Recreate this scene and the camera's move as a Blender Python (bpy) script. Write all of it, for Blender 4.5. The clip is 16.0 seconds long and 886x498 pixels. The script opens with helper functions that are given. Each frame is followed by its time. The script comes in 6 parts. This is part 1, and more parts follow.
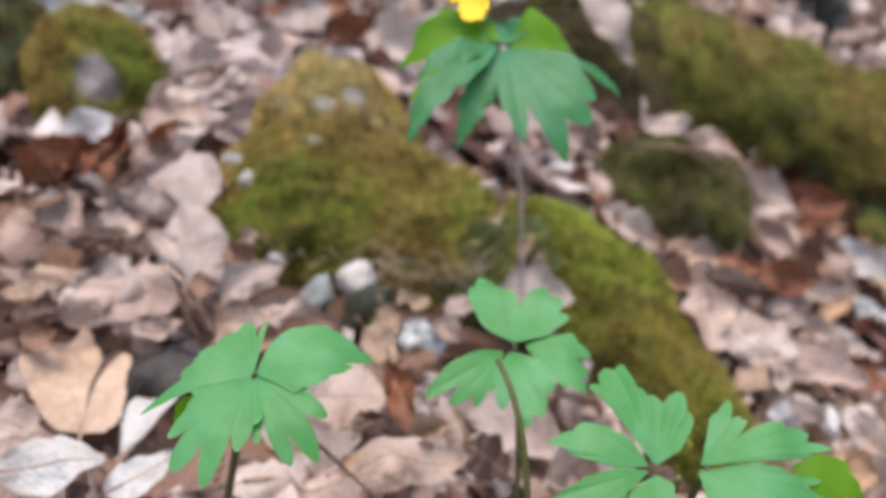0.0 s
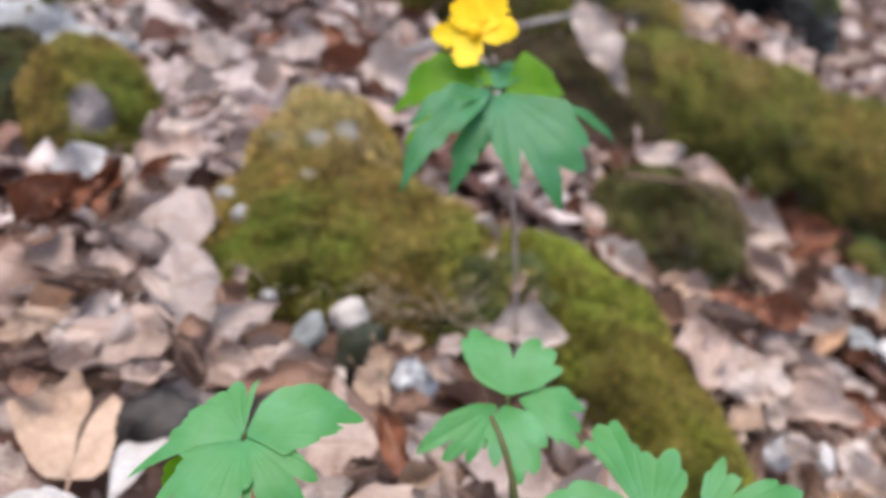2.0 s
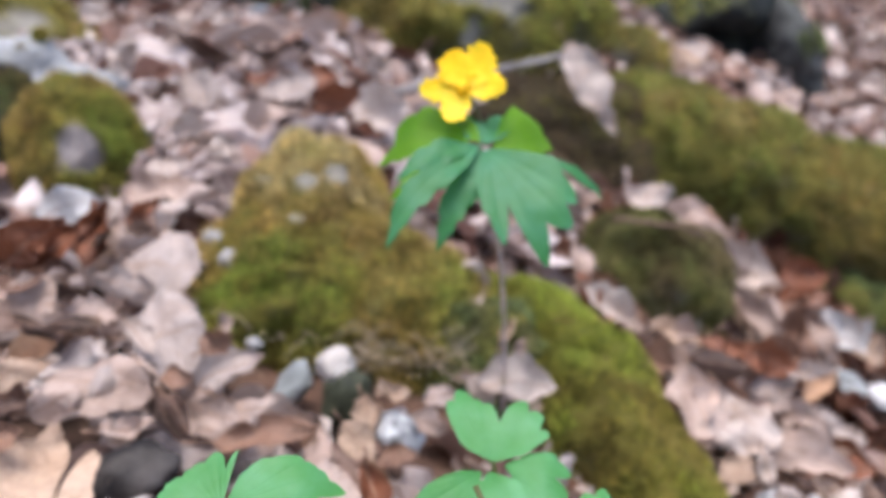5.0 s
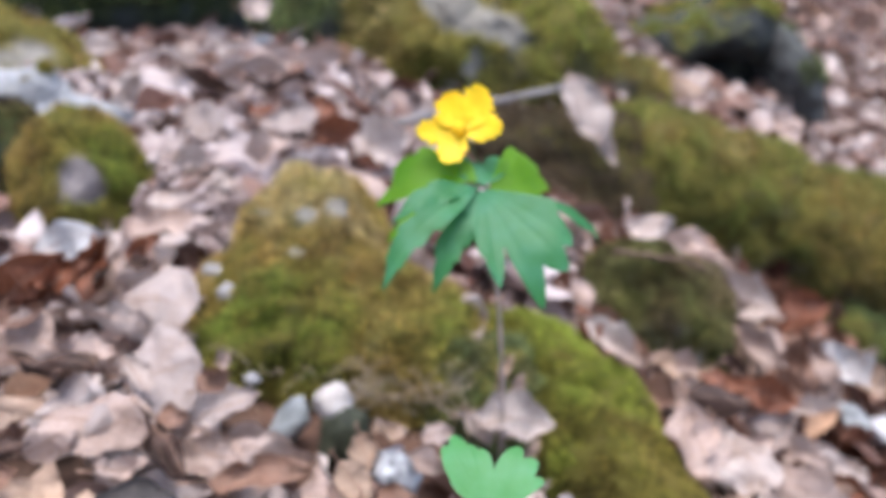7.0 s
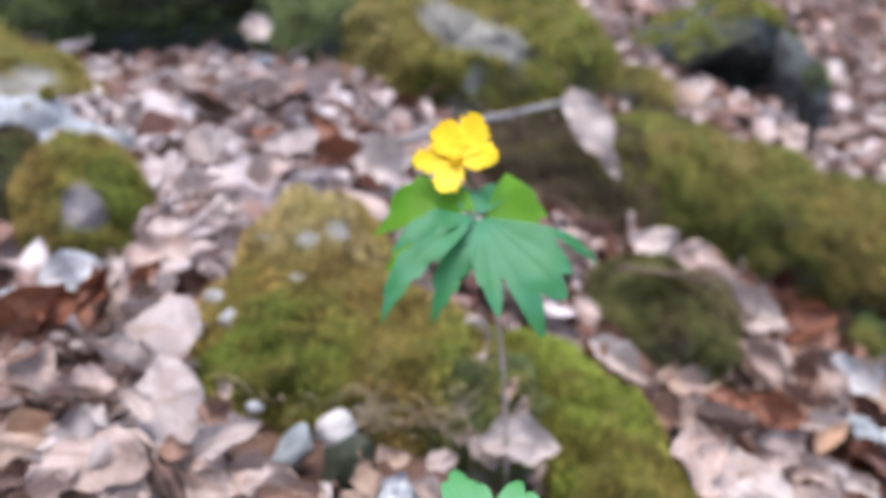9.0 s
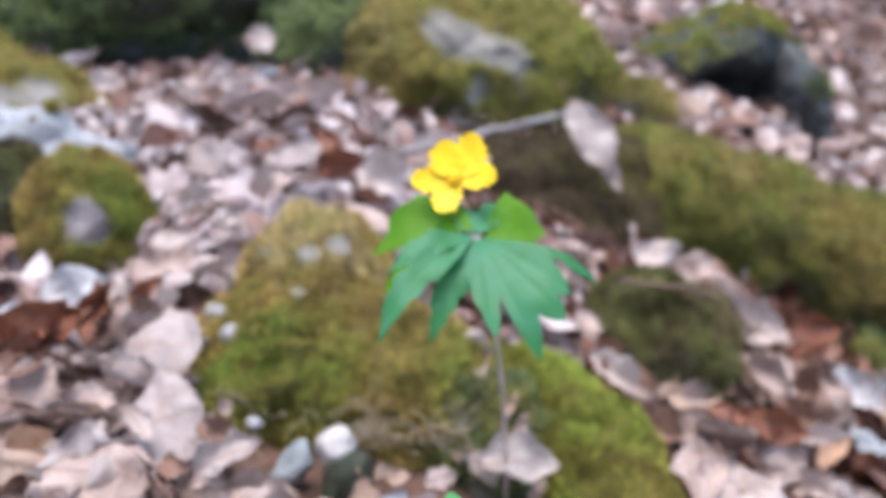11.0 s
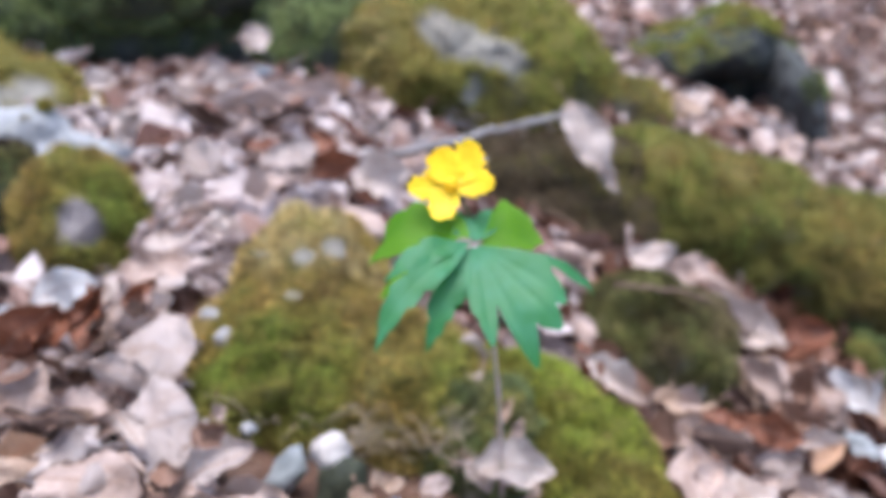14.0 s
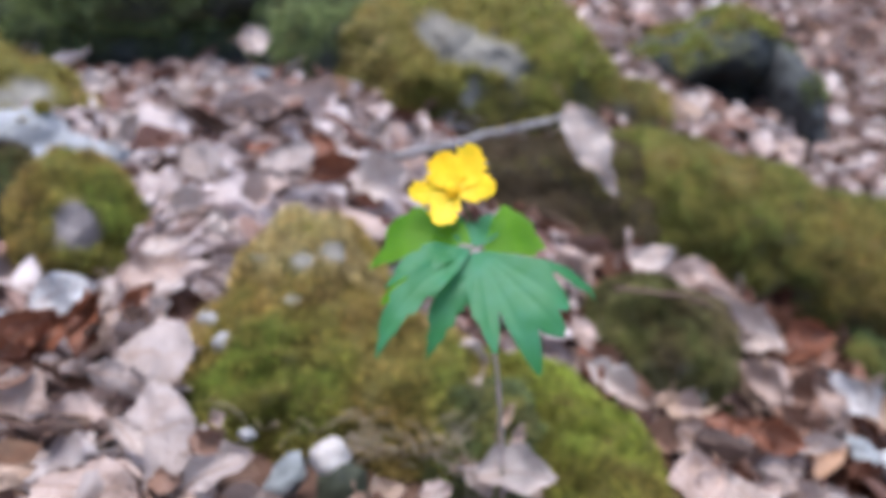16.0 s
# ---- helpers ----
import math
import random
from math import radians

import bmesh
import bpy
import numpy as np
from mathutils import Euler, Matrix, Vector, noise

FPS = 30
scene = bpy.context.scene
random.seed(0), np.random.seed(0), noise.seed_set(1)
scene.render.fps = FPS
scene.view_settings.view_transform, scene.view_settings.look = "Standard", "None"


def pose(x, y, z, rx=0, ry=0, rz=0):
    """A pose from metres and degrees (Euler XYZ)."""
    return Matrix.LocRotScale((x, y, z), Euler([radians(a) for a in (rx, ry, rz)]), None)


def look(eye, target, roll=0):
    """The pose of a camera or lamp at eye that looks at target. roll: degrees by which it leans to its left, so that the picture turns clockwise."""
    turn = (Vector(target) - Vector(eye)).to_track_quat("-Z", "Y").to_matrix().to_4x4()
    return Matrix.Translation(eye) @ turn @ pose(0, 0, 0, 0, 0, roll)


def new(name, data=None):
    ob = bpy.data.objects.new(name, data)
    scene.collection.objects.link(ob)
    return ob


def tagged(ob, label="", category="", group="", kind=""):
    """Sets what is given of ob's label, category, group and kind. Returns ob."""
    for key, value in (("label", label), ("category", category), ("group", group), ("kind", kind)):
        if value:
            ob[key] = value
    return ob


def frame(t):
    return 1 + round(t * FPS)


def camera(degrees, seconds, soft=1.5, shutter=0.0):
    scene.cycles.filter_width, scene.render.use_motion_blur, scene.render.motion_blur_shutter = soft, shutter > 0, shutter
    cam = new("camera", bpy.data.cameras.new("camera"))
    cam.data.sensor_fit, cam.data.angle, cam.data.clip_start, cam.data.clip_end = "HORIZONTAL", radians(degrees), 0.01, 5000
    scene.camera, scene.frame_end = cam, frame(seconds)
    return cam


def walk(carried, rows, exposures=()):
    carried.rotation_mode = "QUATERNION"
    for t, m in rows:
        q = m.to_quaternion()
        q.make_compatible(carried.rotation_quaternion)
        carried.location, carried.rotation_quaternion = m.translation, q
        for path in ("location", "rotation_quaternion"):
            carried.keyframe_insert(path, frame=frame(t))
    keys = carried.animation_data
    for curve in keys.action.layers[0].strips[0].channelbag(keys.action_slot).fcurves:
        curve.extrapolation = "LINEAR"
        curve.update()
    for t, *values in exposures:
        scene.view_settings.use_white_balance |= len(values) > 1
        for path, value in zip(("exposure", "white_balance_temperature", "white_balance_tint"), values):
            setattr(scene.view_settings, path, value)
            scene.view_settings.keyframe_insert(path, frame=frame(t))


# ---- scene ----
cam = camera(59.3, 16.0, soft=3.1)
PATH = [
    (0, (-0.021, -0.056, 0.274), (0.107, 1.653, -0.757), 5.5),
    (0.5, (-0.021, -0.055, 0.277), (0.106, 1.659, -0.746), 5.7),
    (1, (-0.021, -0.053, 0.278), (0.112, 1.667, -0.734), 5.7),
    (1.5, (-0.021, -0.051, 0.28), (0.114, 1.675, -0.721), 5.7),
    (2, (-0.021, -0.05, 0.282), (0.118, 1.681, -0.711), 5.8),
    (2.5, (-0.021, -0.049, 0.283), (0.121, 1.687, -0.7), 6.0),
    (3, (-0.021, -0.048, 0.285), (0.123, 1.691, -0.692), 6.2),
    (3.5, (-0.021, -0.047, 0.286), (0.123, 1.697, -0.682), 6.2),
    (4, (-0.021, -0.046, 0.287), (0.13, 1.704, -0.669), 6.2),
    (6.5, (-0.018, -0.041, 0.293), (0.136, 1.747, -0.589), 6.5),
    (7, (-0.018, -0.041, 0.295), (0.126, 1.753, -0.579), 6.3),
    (7.5, (-0.017, -0.04, 0.297), (0.117, 1.758, -0.57), 5.5),
    (8, (-0.017, -0.041, 0.296), (0.108, 1.763, -0.56), 6.0),
    (8.5, (-0.016, -0.038, 0.299), (0.108, 1.764, -0.559), 5.0),
    (9, (-0.015, -0.037, 0.301), (0.108, 1.768, -0.552), 4.9),
    (9.5, (-0.015, -0.038, 0.303), (0.096, 1.774, -0.537), 4.9),
    (12, (-0.012, -0.033, 0.308), (0.104, 1.78, -0.53), 4.6),
    (12.5, (-0.012, -0.032, 0.31), (0.107, 1.782, -0.524), 4.2),
    (13, (-0.012, -0.033, 0.311), (0.092, 1.78, -0.526), 3.8),
    (13.5, (-0.013, -0.031, 0.31), (0.113, 1.779, -0.532), 4.6),
    (14, (-0.014, -0.032, 0.308), (0.111, 1.777, -0.536), 5.2),
    (14.5, (-0.015, -0.032, 0.307), (0.106, 1.778, -0.534), 5.2),
    (15, (-0.014, -0.031, 0.308), (0.107, 1.779, -0.534), 5.2),
    (15.5, (-0.014, -0.03, 0.308), (0.111, 1.78, -0.534), 5.1),
    (16, (-0.015, -0.029, 0.308), (0.115, 1.782, -0.532), 5.3),
]
walk(cam, [(t, look(eye, target, roll)) for t, eye, target, roll in PATH], [(0, 1.36, 6420, 10.5), (6, 1.55, 6020, 12), (12, 1.69, 5700, 11.5), (15, 1.66, 5690, 11.5), (16, 1.48, 5680, 11.5)])

# ---- world, sun ----
cam.data.dof.use_dof = True
cam.data.dof.focus_distance = 0.15
cam.data.dof.aperture_fstop = 12.0

world = bpy.data.worlds.new("overcast_sky")
scene.world = world
world.use_nodes = True
wn, wl = world.node_tree.nodes, world.node_tree.links
sky = wn.new("ShaderNodeTexSky")
sky.sky_type = "NISHITA"
sky.sun_disc = False
sky.sun_elevation, sky.sun_rotation = radians(82), radians(250)
sky.air_density, sky.dust_density, sky.ozone_density = 1.0, 4.0, 1.0
wl.new(sky.outputs[0], wn["Background"].inputs[0])
wn["Background"].inputs[1].default_value = 0.12

sun = new("sun", bpy.data.lights.new("sun", "SUN"))
sun.data.energy, sun.data.angle, sun.data.color = 1.5, radians(35), (1.0, 0.96, 0.91)
sun.matrix_world = look((-0.3, -0.1, 2.4), (0, 0, 0))


# ---- materials ----
def material(name, rough=0.7):
    m = bpy.data.materials.new(name)
    m.use_nodes = True
    t = m.node_tree
    b = t.nodes["Principled BSDF"]
    b.inputs["Roughness"].default_value = rough
    b.inputs["Specular IOR Level"].default_value = 0.25
    return m, t.nodes, t.links, b


def noise_node(n, scale, detail=4, rough=0.6):
    k = n.new("ShaderNodeTexNoise")
    k.inputs["Scale"].default_value, k.inputs["Detail"].default_value, k.inputs["Roughness"].default_value = scale, detail, rough
    return k


def ramp(n, stops, mode="LINEAR"):
    r = n.new("ShaderNodeValToRGB")
    r.color_ramp.interpolation = mode
    e = r.color_ramp.elements
    while len(e) < len(stops):
        e.new(0.5)
    for el, (p, c) in zip(e, stops):
        el.position, el.color = p, (*c, 1)
    return r


def mix(n, l, fac, a, b, mode="MIX"):
    k = n.new("ShaderNodeMix")
    k.data_type, k.blend_type = "RGBA", mode
    for socket, v in ((k.inputs["Factor"], fac), (k.inputs["A"], a), (k.inputs["B"], b)):
        if isinstance(v, (int, float)):
            socket.default_value = v
        elif isinstance(v, tuple):
            socket.default_value = (*v, 1)
        else:
            l.new(v, socket)
    return k.outputs["Result"]


def bump(n, l, height, b, strength=0.3, distance=0.002):
    k = n.new("ShaderNodeBump")
    k.inputs["Strength"].default_value, k.inputs["Distance"].default_value = strength, distance
    l.new(height, k.inputs["Height"])
    l.new(k.outputs[0], b.inputs["Normal"])


DEAD = [(0.0, (0.07, 0.032, 0.022)), (0.12, (0.16, 0.082, 0.057)), (0.28, (0.29, 0.19, 0.15)), (0.52, (0.41, 0.31, 0.27)),
        (0.78, (0.49, 0.40, 0.365)), (1.0, (0.63, 0.56, 0.53))]


def dead_leaf_material(name, single, tones=DEAD):
    m, n, l, b = material(name, 0.55)
    if single:
        base = n.new("ShaderNodeObjectInfo").outputs["Color"]
    else:
        geo = n.new("ShaderNodeNewGeometry")
        r = ramp(n, tones)
        l.new(geo.outputs["Random Per Island"], r.inputs[0])
        base = r.outputs[0]
    uv = n.new("ShaderNodeUVMap")
    sep = n.new("ShaderNodeSeparateXYZ")
    l.new(uv.outputs[0], sep.inputs[0])
    # side veins run obliquely from the midrib
    off = n.new("ShaderNodeMath")
    off.operation = "ABSOLUTE"
    l.new(sep.outputs["Y"], off.inputs[0])
    slant = n.new("ShaderNodeMath")
    slant.operation = "MULTIPLY_ADD"
    slant.inputs[1].default_value = -0.35
    l.new(off.outputs[0], slant.inputs[0])
    l.new(sep.outputs["X"], slant.inputs[2])
    wave = n.new("ShaderNodeMath")
    wave.operation = "SINE"
    freq = n.new("ShaderNodeMath")
    freq.operation = "MULTIPLY"
    freq.inputs[1].default_value = 62
    l.new(slant.outputs[0], freq.inputs[0])
    l.new(freq.outputs[0], wave.inputs[0])
    veins = ramp(n, [(0.0, (1, 1, 1)), (0.8, (1, 1, 1)), (1.0, (0.93, 0.91, 0.89))])
    l.new(wave.outputs[0], veins.inputs[0])
    rib = ramp(n, [(0.0, (1.15, 1.1, 1.05)), (0.05, (1, 1, 1))])
    l.new(off.outputs[0], rib.inputs[0])
    tc = n.new("ShaderNodeTexCoord")
    big, fine = noise_node(n, 38, 5, 0.65), noise_node(n, 420, 3)
    shift = n.new("ShaderNodeVectorMath")
    shift.operation = "ADD"
    l.new(tc.outputs["Object"], shift.inputs[0])
    if single:
        far = n.new("ShaderNodeMath")
        far.operation = "MULTIPLY"
        far.inputs[1].default_value = 40
        l.new(n.new("ShaderNodeObjectInfo").outputs["Random"], far.inputs[0])
        l.new(far.outputs[0], shift.inputs[1])
    l.new(shift.outputs[0], big.inputs[0])
    l.new(shift.outputs[0], fine.inputs[0])
    blot = ramp(n, [(0.32, (0.52, 0.44, 0.38)), (0.46, (0.92, 0.88, 0.85)), (0.56, (1, 1, 1)), (0.7, (1.16, 1.14, 1.12))])
    l.new(big.outputs[0], blot.inputs[0])
    speck = ramp(n, [(0.3, (0.75, 0.72, 0.70)), (0.55, (1, 1, 1))])
    l.new(fine.outputs[0], speck.inputs[0])
    c = mix(n, l, 1.0, base, veins.outputs[0], "MULTIPLY")
    c = mix(n, l, 1.0, c, rib.outputs[0], "MULTIPLY")
    c = mix(n, l, 1.0, c, blot.outputs[0], "MULTIPLY")
    c = mix(n, l, 0.6, c, speck.outputs[0], "MULTIPLY")
    l.new(c, b.inputs["Base Color"])
    b.inputs["Specular IOR Level"].default_value = 0.4
    wrinkle = noise_node(n, 95, 4, 0.6)
    l.new(shift.outputs[0], wrinkle.inputs[0])
    relief = n.new("ShaderNodeMath")
    relief.operation = "MULTIPLY_ADD"
    relief.inputs[1].default_value = 0.02
    l.new(wave.outputs[0], relief.inputs[0])
    l.new(wrinkle.outputs[0], relief.inputs[2])
    bump(n, l, relief.outputs[0], b, 0.95, 0.004)
    tr = n.new("ShaderNodeBsdfTranslucent")
    l.new(c, tr.inputs["Color"])
    ms = n.new("ShaderNodeMixShader")
    ms.inputs[0].default_value = 0.22
    l.new(b.outputs[0], ms.inputs[1])
    l.new(tr.outputs[0], ms.inputs[2])
    l.new(ms.outputs[0], n["Material Output"].inputs[0])
    return m


LITTER = dead_leaf_material("dead_leaves_mixed", False)
LITTER_RUSTY = dead_leaf_material("dead_leaves_rusty", False, [(0.0, (0.03, 0.012, 0.007)), (0.3, (0.11, 0.042, 0.023)), (0.58, (0.23, 0.11, 0.066)),
                                  (0.78, (0.37, 0.23, 0.165)), (0.92, (0.50, 0.37, 0.30)), (1.0, (0.62, 0.54, 0.50))])
# Far leaves: distance haze is mixed into these lighter tones.
LITTER_FAR = dead_leaf_material("dead_leaves_hazed", False, [(0.0, (0.12, 0.055, 0.038)), (0.18, (0.27, 0.15, 0.11)), (0.4, (0.42, 0.30, 0.25)),
                                (0.65, (0.52, 0.42, 0.38)), (0.85, (0.60, 0.51, 0.47)), (1.0, (0.70, 0.64, 0.61))])
LITTER_PINK = dead_leaf_material("dead_leaves_pinkish", False, [(0.0, (0.05, 0.02, 0.014)), (0.14, (0.16, 0.07, 0.045)), (0.3, (0.30, 0.205, 0.17)), (0.55, (0.425, 0.35, 0.33)),
                                 (0.8, (0.55, 0.47, 0.45)), (1.0, (0.66, 0.60, 0.59))])
LITTER_CREAM = dead_leaf_material("dead_leaves_cream", False, [(0.0, (0.10, 0.045, 0.028)), (0.15, (0.26, 0.14, 0.09)), (0.35, (0.42, 0.28, 0.20)), (0.6, (0.52, 0.40, 0.33)),
                                  (0.85, (0.60, 0.50, 0.44)), (1.0, (0.68, 0.62, 0.58))])
DEADLEAF = dead_leaf_material("dead_leaf", True)


def ground_material():
    m, n, l, b = material("woodland_soil", 0.9)
    tc = n.new("ShaderNodeTexCoord")
    v = n.new("ShaderNodeTexVoronoi")
    v.inputs["Scale"].default_value = 24
    a, f = noise_node(n, 6, 5), noise_node(n, 130, 4)
    for k in (v, a, f):
        l.new(tc.outputs["Object"], k.inputs[0])
    soil = ramp(n, [(0.3, (0.020, 0.012, 0.008)), (0.7, (0.075, 0.042, 0.028))])
    l.new(f.outputs[0], soil.inputs[0])
    leafy = ramp(n, [(0.0, (0.08, 0.035, 0.022)), (0.5, (0.22, 0.12, 0.08)), (1.0, (0.34, 0.22, 0.17))])
    l.new(v.outputs["Color"], leafy.inputs[0])
    where = ramp(n, [(0.42, (0, 0, 0)), (0.62, (0.6, 0.6, 0.6))])
    l.new(a.outputs[0], where.inputs[0])
    l.new(mix(n, l, where.outputs[0], soil.outputs[0], leafy.outputs[0]), b.inputs["Base Color"])
    bump(n, l, f.outputs[0], b, 0.6, 0.004)
    return m


SOIL = ground_material()


def stone_material(name, dark, light, mossy):
    """Stone with lichen; where the vertex layer 'moss' is high a felt of moss covers it."""
    m, n, l, b = material(name, 0.88)
    tc = n.new("ShaderNodeTexCoord")
    a, f, g = noise_node(n, 16, 6, 0.65), noise_node(n, 150, 4), noise_node(n, 38, 5)
    for k in (a, f, g):
        l.new(tc.outputs["Object"], k.inputs[0])
    st = ramp(n, [(0.32, dark), (0.55, tuple((p + q) / 2 for p, q in zip(dark, light))), (0.7, light)])
    l.new(a.outputs[0], st.inputs[0])
    grit = ramp(n, [(0.3, (0.6, 0.6, 0.6)), (0.6, (1.1, 1.1, 1.1))])
    l.new(f.outputs[0], grit.inputs[0])
    stone = mix(n, l, 1.0, st.outputs[0], grit.outputs[0], "MULTIPLY")
    felt = ramp(n, [(0.25, tuple(0.6 * v for v in mossy)), (0.5, mossy), (0.75, (mossy[0] * 1.5, mossy[1] * 1.35, mossy[2] * 1.3))])
    l.new(g.outputs[0], felt.inputs[0])
    at = n.new("ShaderNodeAttribute")
    at.attribute_name = "moss"
    add = n.new("ShaderNodeMath")
    add.operation = "ADD"
    l.new(at.outputs["Fac"], add.inputs[0])
    l.new(g.outputs[0], add.inputs[1])
    edge = ramp(n, [(0.27, (0, 0, 0)), (0.70, (1, 1, 1))])
    half = n.new("ShaderNodeMath")
    half.operation = "MULTIPLY"
    half.inputs[1].default_value = 0.5
    l.new(add.outputs[0], half.inputs[0])
    l.new(half.outputs[0], edge.inputs[0])
    l.new(mix(n, l, edge.outputs[0], stone, felt.outputs[0]), b.inputs["Base Color"])
    bump(n, l, f.outputs[0], b, 0.7, 0.003)
    return m


STONE = stone_material("mossy_limestone", (0.12, 0.105, 0.085), (0.27, 0.25, 0.21), (0.085, 0.075, 0.012))
STONE_PALE = stone_material("pale_lichened_stone", (0.13, 0.13, 0.132), (0.47, 0.47, 0.475), (0.085, 0.08, 0.015))
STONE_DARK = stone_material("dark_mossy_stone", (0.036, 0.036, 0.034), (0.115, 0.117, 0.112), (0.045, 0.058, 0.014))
# Nearly black: the hollow's shade is put into the stone colour.
STONE_SHADED = stone_material("shade_blackened_stone", (0.014, 0.016, 0.015), (0.042, 0.046, 0.044), (0.10, 0.10, 0.03))
STONE_GREY = stone_material("weathered_grey_stone", (0.16, 0.15, 0.125), (0.27, 0.255, 0.215), (0.075, 0.068, 0.018))
STONE_BROWN = stone_material("brown_mossy_stone", (0.020, 0.013, 0.008), (0.055, 0.038, 0.022), (0.034, 0.023, 0.010))
STONE_LILAC = stone_material("lilac_grey_stone", (0.14, 0.12, 0.114), (0.25, 0.215, 0.205), (0.085, 0.075, 0.012))


def moss_material(name, dry, brown, olive, green, under=0.4):
    """Moss whose colour goes from dry tan over brown and olive to fresh green with the layer 'tone'."""
    m, n, l, b = material(name, 0.8)
    geo = n.new("ShaderNodeNewGeometry")
    tc = n.new("ShaderNodeTexCoord")
    g, g3 = noise_node(n, 48, 5, 0.7), noise_node(n, 240, 3)
    for k in (g, g3):
        l.new(tc.outputs["Object"], k.inputs[0])
    at = n.new("ShaderNodeAttribute")
    at.attribute_name = "tone"
    add = n.new("ShaderNodeMath")
    add.operation = "MULTIPLY_ADD"
    add.inputs[1].default_value = 0.9
    l.new(g.outputs[0], add.inputs[0])
    l.new(at.outputs["Fac"], add.inputs[2])
    less = n.new("ShaderNodeMath")
    less.operation = "SUBTRACT"
    less.inputs[1].default_value = 0.45
    l.new(add.outputs[0], less.inputs[0])
    r = ramp(n, [(0.0, dry), (0.36, brown), (0.66, olive), (1.0, green)])
    l.new(less.outputs[0], r.inputs[0])
    tip = ramp(n, [(0.34, (0.58, 0.58, 0.56)), (0.7, (1.7, 1.67, 1.58))])
    l.new(g3.outputs[0], tip.inputs[0])
    v = ramp(n, [(0.0, (0.5, 0.5, 0.5)), (0.75, (1.1, 1.08, 1.05)), (0.93, (1.5, 1.45, 1.3)), (1.0, (2.3, 2.1, 1.9))])
    l.new(geo.outputs["Random Per Island"], v.inputs[0])
    c = mix(n, l, 1.0, r.outputs[0], tip.outputs[0], "MULTIPLY")
    c = mix(n, l, 1.0, c, v.outputs[0], "MULTIPLY")
    # withered and soil-stained patches
    g2 = noise_node(n, 26, 4, 0.6)
    l.new(tc.outputs["Object"], g2.inputs[0])
    stain = ramp(n, [(0.34, (0.50, 0.44, 0.40)), (0.48, (1.0, 0.98, 0.96)), (0.66, (1.14, 1.13, 1.08))])
    l.new(g2.outputs[0], stain.inputs[0])
    c = mix(n, l, 1.0, c, stain.outputs[0], "MULTIPLY")
    l.new(c, b.inputs["Base Color"])
    b.inputs["Specular IOR Level"].default_value = 0.2
    tr = n.new("ShaderNodeBsdfTranslucent")
    l.new(c, tr.inputs["Color"])
    ms = n.new("ShaderNodeMixShader")
    ms.inputs[0].default_value = under
    l.new(b.outputs[0], ms.inputs[1])
    l.new(tr.outputs[0], ms.inputs[2])
    l.new(ms.outputs[0], n["Material Output"].inputs[0])
    return m


MOSS = moss_material("olive_moss", (0.54, 0.47, 0.26), (0.36, 0.27, 0.10), (0.30, 0.27, 0.08), (0.235, 0.29, 0.065))
MOSS_BRIGHT = moss_material("bright_moss", (0.33, 0.28, 0.10), (0.25, 0.21, 0.06), (0.26, 0.265, 0.06), (0.27, 0.32, 0.06))
MOSS_DARK = moss_material("dark_green_moss", (0.18, 0.19, 0.11), (0.135, 0.147, 0.067), (0.147, 0.185, 0.084), (0.21, 0.275, 0.115))
MOSS_SAGE = moss_material("grey_green_moss", (0.30, 0.31, 0.20), (0.20, 0.215, 0.12), (0.20, 0.245, 0.12), (0.28, 0.35, 0.165))
MOSS_LONG = moss_material("dark_olive_moss", (0.51, 0.455, 0.23), (0.285, 0.215, 0.08), (0.25, 0.235, 0.077), (0.222, 0.26, 0.075))
MOSS_DULL = moss_material("dull_moss", (0.25, 0.205, 0.125), (0.16, 0.138, 0.068), (0.155, 0.152, 0.068), (0.17, 0.18, 0.07))
MOSS_UMBER = moss_material("umber_moss", (0.11, 0.082, 0.06), (0.095, 0.074, 0.046), (0.145, 0.123, 0.06), (0.21, 0.195, 0.07))


